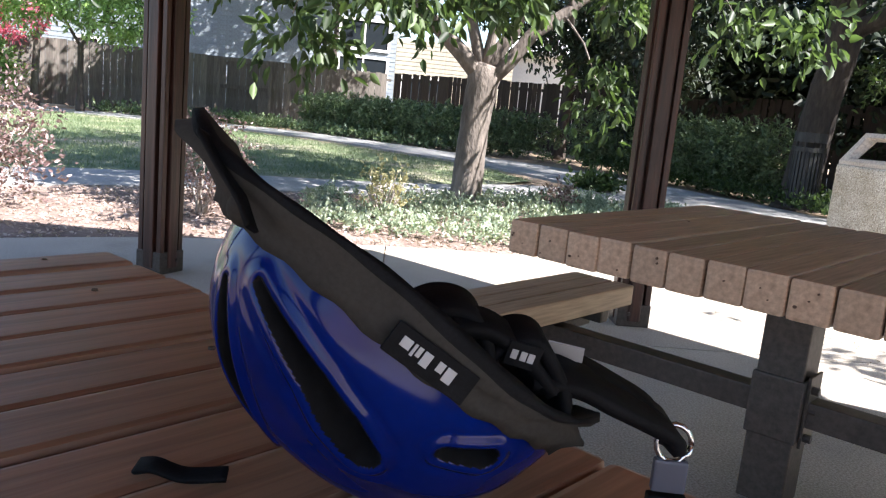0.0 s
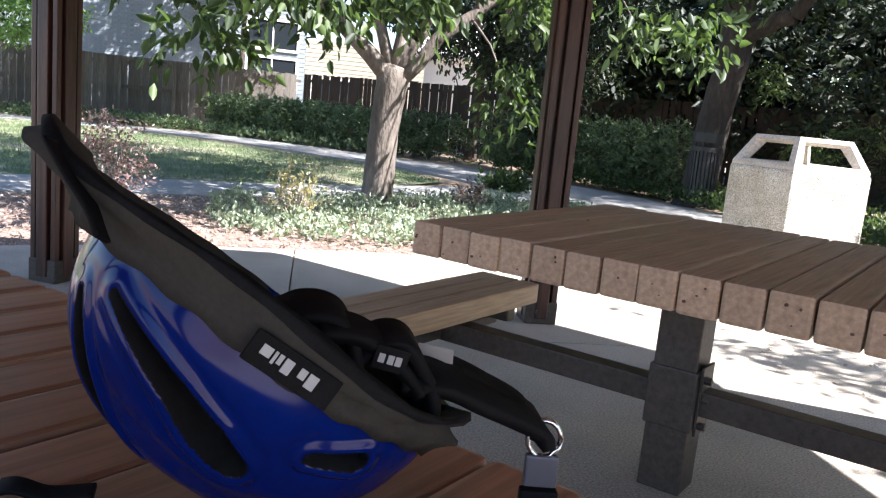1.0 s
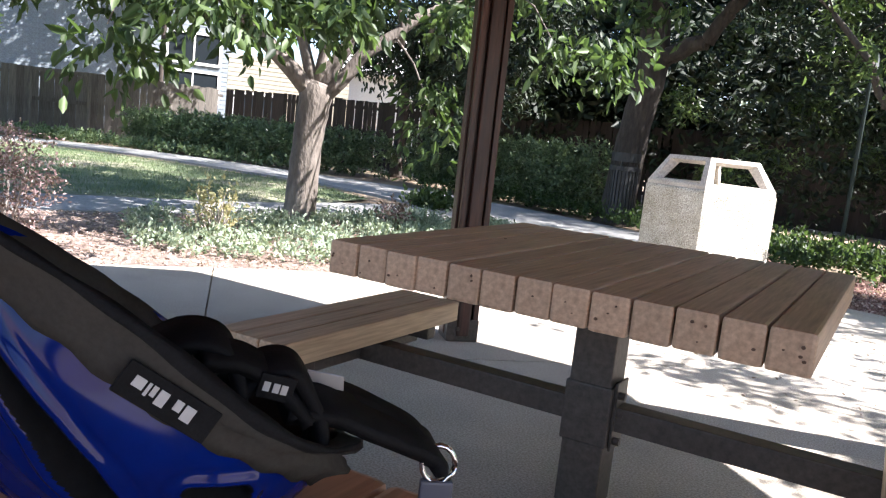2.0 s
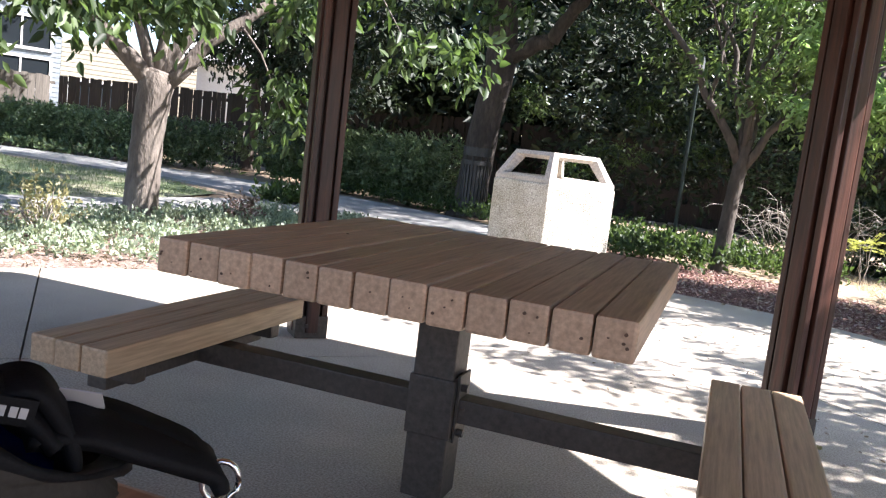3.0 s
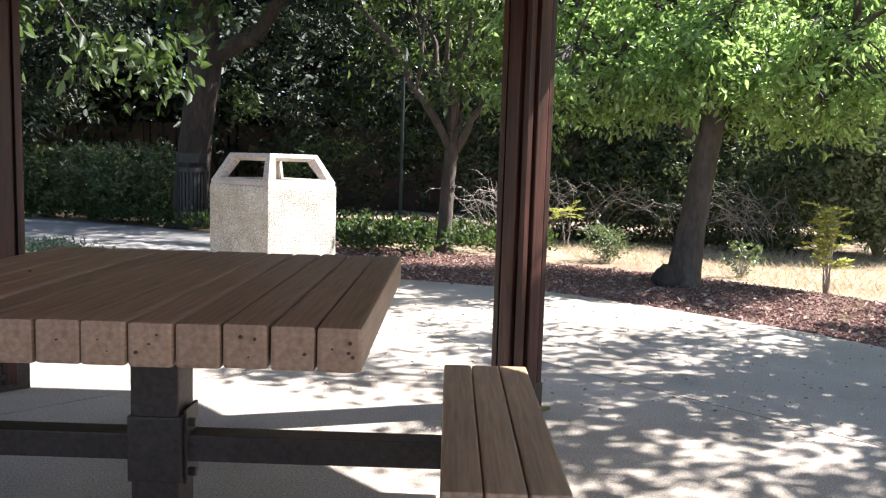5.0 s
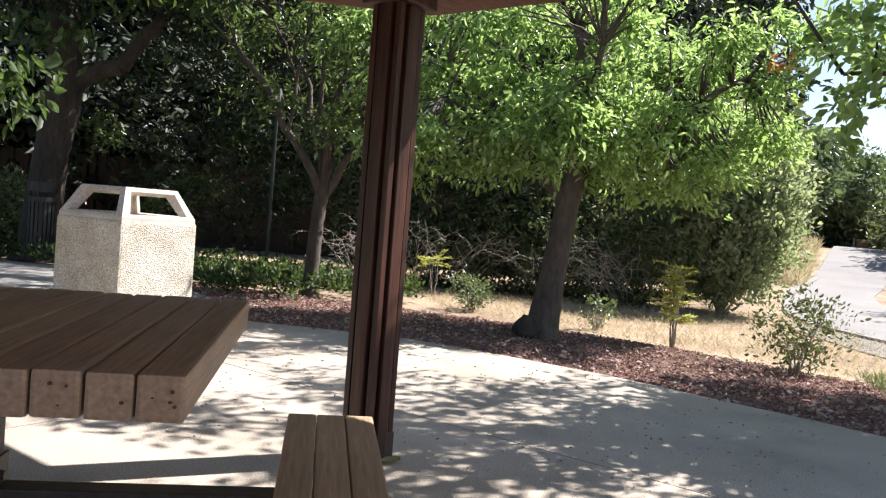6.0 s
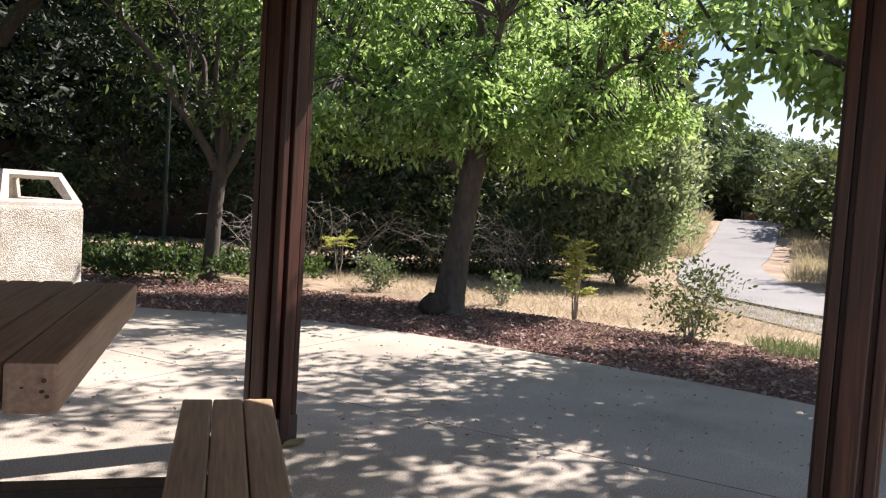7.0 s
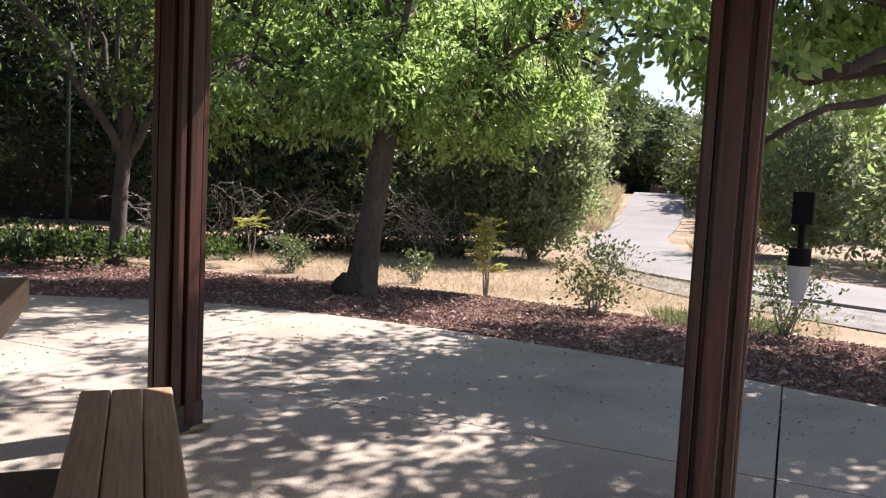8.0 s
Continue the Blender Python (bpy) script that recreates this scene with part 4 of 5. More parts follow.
# ---------------------------------------------------------------- houses behind the fence
def sided_wall(root, name, a, b, z0, z1, mat):
    """A wall of lap siding from a to b, facing to the right of a->b."""
    a, b = Vector((*a, 0)), Vector((*b, 0))
    d = (b - a)
    L = d.length
    T = Matrix.Translation(a) @ Matrix.Rotation(math.atan2(d.y, d.x), 4, "Z")
    wall = part(name, box((0, 0.0, z0), (L, 0.2, z1), 0, T), mat, root)
    bm = bmesh.new()
    v = [bm.verts.new(p) for p in ((0, -0.018, 0), (L, -0.018, 0), (L, -0.004, 0.178), (0, -0.004, 0.178), (0, -0.003, 0), (L, -0.003, 0))]
    for q in ((0, 1, 2, 3), (0, 4, 5, 1), (3, 2, 5, 4)):
        bm.faces.new([v[i] for i in q])
    me = bpy.data.meshes.new("siding_board")
    bm.to_mesh(me), bm.free()
    me.materials.append(mat)
    for k in range(int((z1 - z0) / 0.18)):
        ob = mesh_part("siding_board", me, mat, wall)
        ob.matrix_local = T @ Matrix.Translation((0, 0, z0 + k * 0.18))
    return wall, T
M_GLASS = plain("dark_window_glass", (0.02, 0.025, 0.03), 0.05)


def house_window(root, T, x0, x1, z0, z1, mullions=1):
    w = empty("window")
    w.parent = root
    part("pane", box((x0, -0.045, z0), (x1, -0.035, z1), 0, T), M_GLASS, w, "dark glass")
    for lo, hi in (((x0 - 0.09, -0.09, z1), (x1 + 0.09, -0.03, z1 + 0.1)), ((x0 - 0.09, -0.09, z0 - 0.1), (x1 + 0.09, -0.03, z0)), ((x0 - 0.09, -0.09, z0), (x0, -0.03, z1)), ((x1, -0.09, z0), (x1 + 0.09, -0.03, z1))):
        part("frame", box(lo, hi, 0, T), M_TRIM, w)
    for k in range(mullions):
        xm = x0 + (x1 - x0) * (k + 1) / (mullions + 1)
        part("mullion", box((xm - 0.03, -0.07, z0), (xm + 0.03, -0.046, z1), 0, T), M_TRIM, w)
    return w


def house_a():
    root = empty("house", Matrix.Translation((0, 0, 0)))
    wall, T = sided_wall(root, "wall", (-33.5, 9.0), (-23.95, 23.4), 0, 5.6, M_SIDING)
    house_window(root, T, 5.3, 6.0, 1.2, 2.2, 0)
    house_window(root, T, 15.0, 16.9, 2.95, 4.0)
    house_window(root, T, 15.0, 16.9, 1.5, 2.55)
    wall2, T2 = sided_wall(root, "return_wall", (-23.95, 23.4), (-25.2, 24.2), 0, 5.6, M_SIDING)
    wall3, T3 = sided_wall(root, "wing_wall", (-25.2, 24.3), (-21.9, 28.6), 0, 3.6, M_CREAM)
    house_window(root, T3, 0.6, 2.4, 0.6, 2.0)
    bm = bmesh.new()
    for p in ((-34.5, 8.6, 5.5), (-23.9, 22.6, 5.5), (-29.5, 27.5, 8.2), (-40, 13.5, 8.2)):
        bm.verts.new(p)
    bm.faces.new(bm.verts)
    r = bmesh.ops.extrude_face_region(bm, geom=list(bm.faces))
    for q in r["geom"]:
        if isinstance(q, bmesh.types.BMVert):
            q.co.z += 0.15
    part("roof", bm, M_ROOF, root)
    return tagged(root, "two-storey house with pale siding and white-framed windows", "house")


def house_b():
    root = empty("house")
    wall, T = sided_wall(root, "wall", (-23.5, 29.5), (-15.0, 31.0), 0, 3.6, M_TRIMWALL)
    bm = bmesh.new()
    for p in ((-24.2, 29.0, 3.5), (-14.4, 30.6, 3.5), (-15.4, 35.5, 5.6), (-24.6, 34.0, 5.6)):
        bm.verts.new(p)
    bm.faces.new(bm.verts)
    r = bmesh.ops.extrude_face_region(bm, geom=list(bm.faces))
    for q in r["geom"]:
        if isinstance(q, bmesh.types.BMVert):
            q.co.z += 0.15
    part("roof", bm, M_ROOFLIGHT, root)
    return tagged(root, "low house with a sunlit white wall", "house")


M_TRIMWALL = mottled("white_stucco", [(0.3, (0.74, 0.73, 0.70)), (0.7, (0.82, 0.81, 0.78))], 2, 30, 0.8, 0.2, 0.004)
M_ROOFLIGHT = mottled("pale_roof", [(0.3, (0.5, 0.49, 0.47)), (0.7, (0.62, 0.6, 0.58))], 3, 30, 0.8, 0.3, 0.006)
house_a()
house_b()

# ---------------------------------------------------------------- trees
# the grey forked tree in the bed
tree("forked_tree", "grey-barked tree with a forked trunk in the planting bed",
     [((-5.69, 6.92, -0.06), 0.27), ((-5.67, 6.93, 0.12), 0.175), ((-5.66, 6.95, 0.8), 0.158), ((-5.62, 6.98, 1.36), 0.175), ((-5.6, 7.0, 1.5), 0.12)],
     [((-5.62, 6.98, 1.32), (-6.7, 5.5, 2.6), 0.095, 0.05), ((-5.62, 6.98, 1.36), (-6.15, 6.6, 2.9), 0.07, 0.03), ((-5.6, 6.98, 1.38), (-5.1, 7.6, 2.9), 0.09, 0.04), ((-5.58, 6.98, 1.3), (-4.4, 8.2, 2.6), 0.085, 0.04),
      ((-5.6, 6.98, 1.4), (-5.5, 7.0, 3.0), 0.06, 0.03), ((-6.7, 5.5, 2.6), (-6.9, 4.2, 3.2), 0.05, 0.02), ((-6.15, 6.6, 2.9), (-5.4, 5.2, 3.6), 0.04, 0.02), ((-5.1, 7.6, 2.9), (-3.9, 6.6, 3.4), 0.04, 0.02), ((-4.4, 8.2, 2.6), (-3.4, 9.2, 3.3), 0.04, 0.02), ((-5.95, 6.75, 2.2), (-5.6, 6.0, 3.1), 0.035, 0.015), ((-6.3, 6.1, 2.2), (-5.7, 6.4, 3.2), 0.03, 0.012), ((-5.4, 7.25, 2.1), (-5.9, 7.4, 3.1), 0.03, 0.012), ((-5.0, 7.6, 2.0), (-4.9, 7.0, 3.0), 0.03, 0.012), ((-5.55, 7.0, 2.0), (-5.9, 6.6, 3.2), 0.028, 0.012), ((-4.8, 7.8, 2.1), (-4.2, 7.4, 2.9), 0.025, 0.01)],
     # Crowns at 3.7, 4.2 and 5.2 m sit out of view, added for shade.
     [((-6.6, 4.7, 2.75), (1.6, 1.4, 0.75), 0.42), ((-4.6, 7.0, 3.3), (2.0, 1.8, 0.8), 0.36), ((-2.0, 8.6, 3.7), (1.3, 1.0, 0.4), 0.3), ((-1.2, 9.6, 4.2), (1.2, 1.0, 0.4), 0.26), ((-6.3, 7.2, 3.6), (2.2, 2.2, 1.0), 0.7), ((-4.2, 7.15, 1.6), (0.2, 0.2, 0.75), 0.022), ((-2.9, 8.0, 2.5), (0.9, 0.7, 0.3), 0.025), ((-4.5, 3.65, 1.6), (0.2, 0.2, 0.2), 0.016), ((-4.8, 4.9, 2.05), (0.6, 0.4, 0.2), 0.05), ((-4.5, 5.65, 2.2), (0.6, 0.4, 0.2), 0.05), ((-4.3, 4.0, 2.0), (0.5, 0.35, 0.2), 0.026), ((-3.75, 5.0, 2.1), (0.5, 0.4, 0.2), 0.022), ((-3.7, 6.3, 2.15), (0.4, 0.4, 0.2), 0.024), ((-2.6, 7.0, 2.02), (0.45, 0.3, 0.16), 0.024), ((-6.0, 3.6, 2.3), (1.2, 1.2, 0.4), 0.17), ((-6.6, 8.2, 5.2), (3.4, 3.2, 1.1), 2.6)],
     M_LEAF_A, M_BARK, 11, 0.13, 800, 12, 0.45, 0.8, "", 70, 0.46, 0.8, 0.15)
# the shade tree by the mulch bed
tree("shade_tree", "leafy green tree with a leaning dark trunk in mulch",
     [((2.3, 8.2, -0.06), 0.25), ((2.33, 8.22, 0.1), 0.17), ((2.4, 8.25, 0.6), 0.128), ((2.52, 8.3, 1.4), 0.118), ((2.66, 8.4, 2.0), 0.1)],
     [((2.5, 8.3, 1.35), (1.2, 8.5, 2.3), 0.075, 0.025), ((2.52, 8.3, 1.45), (3.9, 8.4, 2.5), 0.08, 0.03), ((2.6, 8.35, 1.7), (2.5, 7.6, 2.8), 0.07, 0.025), ((2.65, 8.4, 1.9), (3.4, 9.8, 3.4), 0.08, 0.03), ((2.65, 8.4, 2.0), (2.5, 8.8, 3.9), 0.08, 0.03), ((2.6, 8.4, 1.9), (1.4, 9.4, 3.3), 0.06, 0.025), ((3.9, 8.4, 2.5), (5.0, 8.4, 3.1), 0.035, 0.012), ((3.2, 8.35, 2.0), (4.2, 9.3, 3.0), 0.04, 0.015), ((1.8, 8.4, 1.9), (0.8, 9.0, 2.9), 0.03, 0.012)],
     [((1.3, 8.6, 1.95), (0.8, 0.8, 0.5), 0.42), ((2.2, 8.2, 2.2), (0.8, 0.8, 0.5), 0.5), ((3.4, 8.5, 2.05), (1.0, 0.9, 0.55), 0.62), ((4.25, 8.6, 2.4), (0.7, 0.9, 0.55), 0.42), ((2.6, 8.9, 3.0), (1.9, 1.1, 0.75), 1.2), ((2.5, 7.5, 3.3), (0.6, 0.4, 0.3), 0.14), ((4.5, 8.4, 3.2), (0.8, 0.9, 0.45), 0.25), ((0.9, 9.2, 2.9), (0.8, 0.9, 0.6), 0.35)],
     M_LEAF_B, M_BARK_MID, 12, 0.09, 640, 13, 0.32, 0.55, "", 170, 0.42, 0.5, 0.12)
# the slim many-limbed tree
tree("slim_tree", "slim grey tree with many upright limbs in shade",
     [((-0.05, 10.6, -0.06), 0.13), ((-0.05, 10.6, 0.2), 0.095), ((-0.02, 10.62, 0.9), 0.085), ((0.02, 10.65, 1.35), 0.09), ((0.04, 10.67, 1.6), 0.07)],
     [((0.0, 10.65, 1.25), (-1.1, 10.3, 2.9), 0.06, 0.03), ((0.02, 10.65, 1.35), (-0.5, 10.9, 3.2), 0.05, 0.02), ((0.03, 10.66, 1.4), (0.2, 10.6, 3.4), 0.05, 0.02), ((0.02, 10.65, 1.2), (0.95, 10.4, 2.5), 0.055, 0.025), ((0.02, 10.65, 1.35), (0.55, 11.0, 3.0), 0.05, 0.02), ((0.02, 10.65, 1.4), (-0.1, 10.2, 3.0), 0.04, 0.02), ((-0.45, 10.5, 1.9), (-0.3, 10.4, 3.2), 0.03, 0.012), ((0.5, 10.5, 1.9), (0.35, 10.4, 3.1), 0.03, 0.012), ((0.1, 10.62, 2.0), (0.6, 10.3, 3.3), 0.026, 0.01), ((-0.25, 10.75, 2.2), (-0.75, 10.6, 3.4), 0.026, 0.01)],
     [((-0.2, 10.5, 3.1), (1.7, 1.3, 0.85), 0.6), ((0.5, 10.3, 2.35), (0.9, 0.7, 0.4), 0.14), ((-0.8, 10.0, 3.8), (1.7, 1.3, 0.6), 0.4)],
     # Leaf and bark are toned down to carry the shade it stands in.
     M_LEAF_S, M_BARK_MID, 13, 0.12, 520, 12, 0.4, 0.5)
# the tree whose limb hangs over the pad
tree("overhanging_tree", "leafy tree with low limbs over the concrete pad",
     [((6.1, 3.3, -0.06), 0.26), ((6.05, 3.33, 0.3), 0.17), ((5.95, 3.4, 1.0), 0.15), ((5.85, 3.5, 1.9), 0.15), ((5.8, 3.6, 2.4), 0.11)],
     [((5.9, 3.45, 1.7), (4.6, 4.9, 2.0), 0.075, 0.03), ((5.85, 3.5, 1.9), (3.9, 5.2, 2.75), 0.07, 0.03), ((5.8, 3.6, 2.3), (4.9, 6.6, 3.1), 0.07, 0.03), ((5.8, 3.6, 2.4), (5.6, 4.4, 4.0), 0.08, 0.03), ((5.85, 3.5, 2.1), (7.2, 4.4, 3.2), 0.07, 0.03), ((5.85, 3.5, 2.1), (4.3, 2.9, 3.2), 0.07, 0.03), ((5.85, 3.45, 2.2), (3.95, 3.53, 1.72), 0.045, 0.028), ((3.95, 3.53, 1.72), (3.4, 4.1, 1.34), 0.028, 0.014), ((5.8, 3.55, 2.3), (3.9, 4.1, 1.85), 0.07, 0.035), ((3.9, 4.1, 1.85), (3.1, 4.9, 2.15), 0.035, 0.012)],
     [((4.9, 5.2, 2.75), (1.2, 1.2, 0.7), 0.85), ((5.0, 4.6, 3.9), (2.0, 1.9, 0.5), 0.9), ((3.75, 4.3, 1.95), (0.3, 0.3, 0.3), 0.05), ((3.15, 4.75, 2.2), (0.35, 0.3, 0.22), 0.05), ((3.5, 5.6, 3.9), (1.5, 1.2, 0.4), 0.24), ((6.6, 5.2, 3.9), (1.2, 1.3, 0.4), 0.8), ((6.7, 6.4, 3.7), (1.2, 0.9, 0.4), 0.4), ((5.6, 4.2, 3.3), (1.0, 0.9, 0.5), 0.55), ((6.6, 4.8, 2.6), (1.0, 1.1, 0.9), 0.4), ((4.2, 3.4, 3.3), (1.1, 1.2, 0.6), 0.4)],
     M_LEAF_B, M_BARK_DARK, 14, 0.105, 680, 11, 0.42, 0.65, "", 70, 0.5, 0.5, 0.105)
# the tall leaning trunk behind the slatted bin and the slim one by the fence
tree("tall_tree", "tall tree with a thick dark leaning trunk",
     [((-4.2, 13.2, -0.06), 0.4), ((-4.18, 13.2, 0.3), 0.28), ((-4.08, 13.25, 1.6), 0.25), ((-3.96, 13.3, 2.7), 0.26), ((-4.15, 13.35, 4.2), 0.2)],
     [((-3.98, 13.3, 2.55), (-3.1, 13.1, 2.95), 0.15, 0.12), ((-3.1, 13.1, 2.95), (-2.5, 12.9, 3.7), 0.12, 0.09), ((-2.5, 12.9, 3.7), (-2.1, 12.8, 5.2), 0.09, 0.04), ((-4.0, 13.3, 3.4), (-5.2, 13.6, 5.4), 0.14, 0.06), ((-4.15, 13.35, 4.0), (-3.6, 13.6, 6.4), 0.14, 0.06)],
     # Crown at 9 m is out of view, added to shade the fence tree.
     [((-3.2, 12.9, 4.8), (3.6, 2.0, 1.0), 1.1), ((-3.2, 13.0, 6.0), (3.6, 2.8, 1.6), 0.8), ((-3.4, 16.0, 9.0), (4.0, 3.6, 1.4), 1.2)],
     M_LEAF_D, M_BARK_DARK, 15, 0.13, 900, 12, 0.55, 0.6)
tree("fence_tree", "slim dark-barked tree beside the hedge",
     [((-11.3, 17.1, -0.06), 0.2), ((-11.3, 17.1, 0.4), 0.14), ((-11.25, 17.1, 1.5), 0.13), ((-11.2, 17.1, 2.6), 0.11), ((-11.1, 17.1, 3.6), 0.08)],
     [((-11.2, 17.1, 2.2), (-12.6, 16.6, 3.6), 0.07, 0.03), ((-11.2, 17.1, 2.0), (-9.8, 16.6, 3.2), 0.06, 0.03), ((-11.1, 17.1, 3.4), (-11.0, 17.0, 5.0), 0.06, 0.03)],
     # Crown at 6.2 m is out of view, added to shade the hedge.
     [((-11.0, 16.6, 3.8), (2.6, 2.0, 1.3), 1.0), ((-8.6, 16.2, 3.4), (2.4, 1.8, 1.6), 0.9), ((-8.0, 14.2, 2.1), (0.9, 0.7, 1.1), 0.1), ((-11.5, 15.0, 6.2), (4.2, 3.4, 1.2), 1.5)],
     # Dark leaf here stands for the shade under the taller trees.
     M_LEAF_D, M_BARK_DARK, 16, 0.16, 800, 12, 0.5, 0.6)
# flowering tree far left and its neighbour
tree("flowering_tree", "small tree with bright pink blossom by the fence",
     [((-22.9, 9.0, -0.06), 0.14), ((-22.9, 9.0, 0.6), 0.1), ((-22.9, 9.05, 1.6), 0.09), ((-22.8, 9.1, 2.2), 0.07)],
     [((-22.9, 9.05, 1.6), (-23.6, 8.4, 3.0), 0.05, 0.02), ((-22.9, 9.05, 1.7), (-22.2, 9.6, 3.0), 0.05, 0.02)],
     [((-23.3, 8.4, 2.5), (1.3, 1.3, 0.7), 1.0)],
     M_LEAF_P, M_BARK, 17, 0.12, 380, 10, 0.4, 0.2)
tree("street_tree", "small green tree in front of the fence, with unseen shading crowns",
     [((-20.8, 9.3, -0.06), 0.12), ((-20.8, 9.3, 0.6), 0.08), ((-20.8, 9.3, 1.7), 0.07)],
     [((-20.8, 9.3, 1.6), (-21.2, 8.4, 3.0), 0.045, 0.02), ((-20.8, 9.3, 1.6), (-20.2, 10.3, 3.0), 0.045, 0.02)],
     # Last three crowns are out of view, added to shade fence and house.
     [((-20.4, 10.2, 2.6), (1.2, 1.5, 0.8), 0.8), ((-20.9, 7.4, 3.1), (1.4, 1.6, 0.9), 0.8), ((-17.0, 12.5, 6.0), (3.0, 4.0, 1.0), 5.0), ((-17.3, 15.8, 6.2), (2.6, 3.0, 1.1), 4.0), ((-19.0, 16.5, 7.6), (3.6, 4.0, 1.2), 4.0)],
     # Bright leaf puts the sun on this foliage into its colour.
     M_LEAF_B, M_BARK_DARK, 18, 0.17, 420, 10, 0.45, 0.5, "", 20)
# Added to shade the house; its trunk stands in for dark corner trim.
tree("shade_caster_tree", "added slim tree whose crown, out of view, shades the house",
     [((-23.6, 19.9, -0.06), 0.14), ((-23.6, 19.9, 1.0), 0.09), ((-23.6, 19.9, 3.0), 0.085), ((-23.5, 19.9, 5.0), 0.08), ((-23.4, 19.9, 7.0), 0.06)],
     [((-23.5, 19.9, 4.8), (-25.4, 18.2, 7.0), 0.06, 0.03), ((-23.5, 19.9, 5.2), (-21.8, 21.4, 7.4), 0.06, 0.03), ((-23.4, 19.9, 6.4), (-23.4, 18.0, 8.4), 0.05, 0.03)],
     [((-23.4, 18.6, 7.6), (3.6, 4.6, 1.3), 1.0)],
     M_LEAF_A, M_BARK_DARK, 19, 0.22, 1400, 10, 0.5, 0.5)


# ---------------------------------------------------------------- woods, hedges and low plants
def thicket(name, label, blobs, mat, seed, leaf=0.16, per=9, density=9.0, reach=0.6, category="woods", droop=0.3, hollow=0.6):
    """A mass of foliage nobody could count: many sprays round overlapping swellings."""
    rng = np.random.default_rng(seed)
    P, A, S = [], [], []
    for c, radii in blobs:
        n = max(20, int(density * (radii[0] * radii[1] + radii[1] * radii[2] + radii[0] * radii[2]) * 1.2))
        roots = blob_points(rng, n, c, radii, hollow)
        roots = roots[roots[:, 2] > 0.0]
        p, a, s = sprays(rng, roots, per, reach, leaf, droop)
        P.append(p), A.append(a), S.append(s)
    p = np.concatenate(P)
    p[:, 2] = np.maximum(p[:, 2], 0.0)
    ob = mesh_part(name, leaf_mesh(name, p, np.concatenate(A), np.concatenate(S), 0.42, 0.2, rng), mat)
    return tagged(ob, label, category, "", "stuff")


def row_blobs(rng, a, b, n, size, z, jitter=0.4):
    out = []
    for i in range(n):
        t = (i + 0.5) / n
        s = size * rng.uniform(0.8, 1.25)
        out.append(((a[0] + (b[0] - a[0]) * t + rng.uniform(-jitter, jitter), a[1] + (b[1] - a[1]) * t + rng.uniform(-jitter, jitter), z * rng.uniform(0.85, 1.2)), (s, s * 0.9, s)))
    return out


R = random.Random(21)
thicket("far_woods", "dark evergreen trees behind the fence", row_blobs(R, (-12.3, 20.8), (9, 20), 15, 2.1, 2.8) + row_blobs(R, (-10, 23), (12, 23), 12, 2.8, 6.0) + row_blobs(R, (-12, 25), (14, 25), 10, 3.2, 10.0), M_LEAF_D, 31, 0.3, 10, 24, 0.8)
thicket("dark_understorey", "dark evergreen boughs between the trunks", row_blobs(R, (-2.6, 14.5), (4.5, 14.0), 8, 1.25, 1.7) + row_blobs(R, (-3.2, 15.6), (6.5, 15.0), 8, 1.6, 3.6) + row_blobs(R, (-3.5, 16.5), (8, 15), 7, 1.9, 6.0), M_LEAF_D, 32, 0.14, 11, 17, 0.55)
# Sunlit tufts: the light on them is put into a paler leaf.
thicket("evergreen_boughs", "evergreen tips in a paler green, coloured as if sunlit", [((-3.5, 13.9, 2.1), (0.28, 0.2, 0.34)), ((-1.9, 14.1, 1.35), (0.5, 0.3, 0.2)), ((-0.6, 14.2, 1.5), (0.45, 0.3, 0.25)), ((-1.6, 14.6, 2.2), (0.4, 0.3, 0.3)), ((0.1, 14.6, 2.4), (0.4, 0.3, 0.4)), ((-2.6, 13.6, 1.0), (0.5, 0.3, 0.2))], M_LEAF_S, 39, 0.09, 12, 120, 0.25)
thicket("tangled_brush", "dusty green brush behind the shade tree", row_blobs(R, (2.2, 13.2), (6.2, 12.6), 7, 0.85, 0.75) + row_blobs(R, (3.0, 14.0), (8, 14.2), 6, 1.3, 2.0), M_LEAF_O, 33, 0.09, 11, 26, 0.35)
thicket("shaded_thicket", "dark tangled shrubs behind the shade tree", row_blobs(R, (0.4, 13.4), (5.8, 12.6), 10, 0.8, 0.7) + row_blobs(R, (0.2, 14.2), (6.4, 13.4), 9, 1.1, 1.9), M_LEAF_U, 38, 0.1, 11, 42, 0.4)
thicket("trail_woods", "grey-green trees beside the far trail", row_blobs(R, (9.4, 20.2), (18.6, 38), 8, 1.7, 1.9) + row_blobs(R, (11, 23.5), (27, 52), 8, 2.9, 4.4) + row_blobs(R, (10.6, 23.2), (20.6, 40.2), 7, 1.5, 2.6) + row_blobs(R, (21.6, 24.6), (38, 48), 7, 1.9, 2.3) + row_blobs(R, (19.5, 18.5), (30, 30), 6, 2.1, 2.0) + row_blobs(R, (36, 35), (76, 74), 7, 4.5, 3.5) + row_blobs(R, (34, 56), (62, 96), 6, 5, 5), M_LEAF_O, 34, 0.36, 10, 17, 0.9)
thicket("far_trees", "distant trees at the end of the trail", row_blobs(R, (52, 96), (96, 92), 8, 7, 6) + row_blobs(R, (38, 64), (54, 62), 7, 3.4, 3.0) + row_blobs(R, (36, 62), (44, 62), 4, 2.6, 6.0) + row_blobs(R, (29.5, 49.5), (33.5, 52), 4, 2.6, 6.5) + row_blobs(R, (39, 56), (45, 60), 3, 2.4, 6.0), M_LEAF_H, 35, 0.5, 9, 12, 1.2)
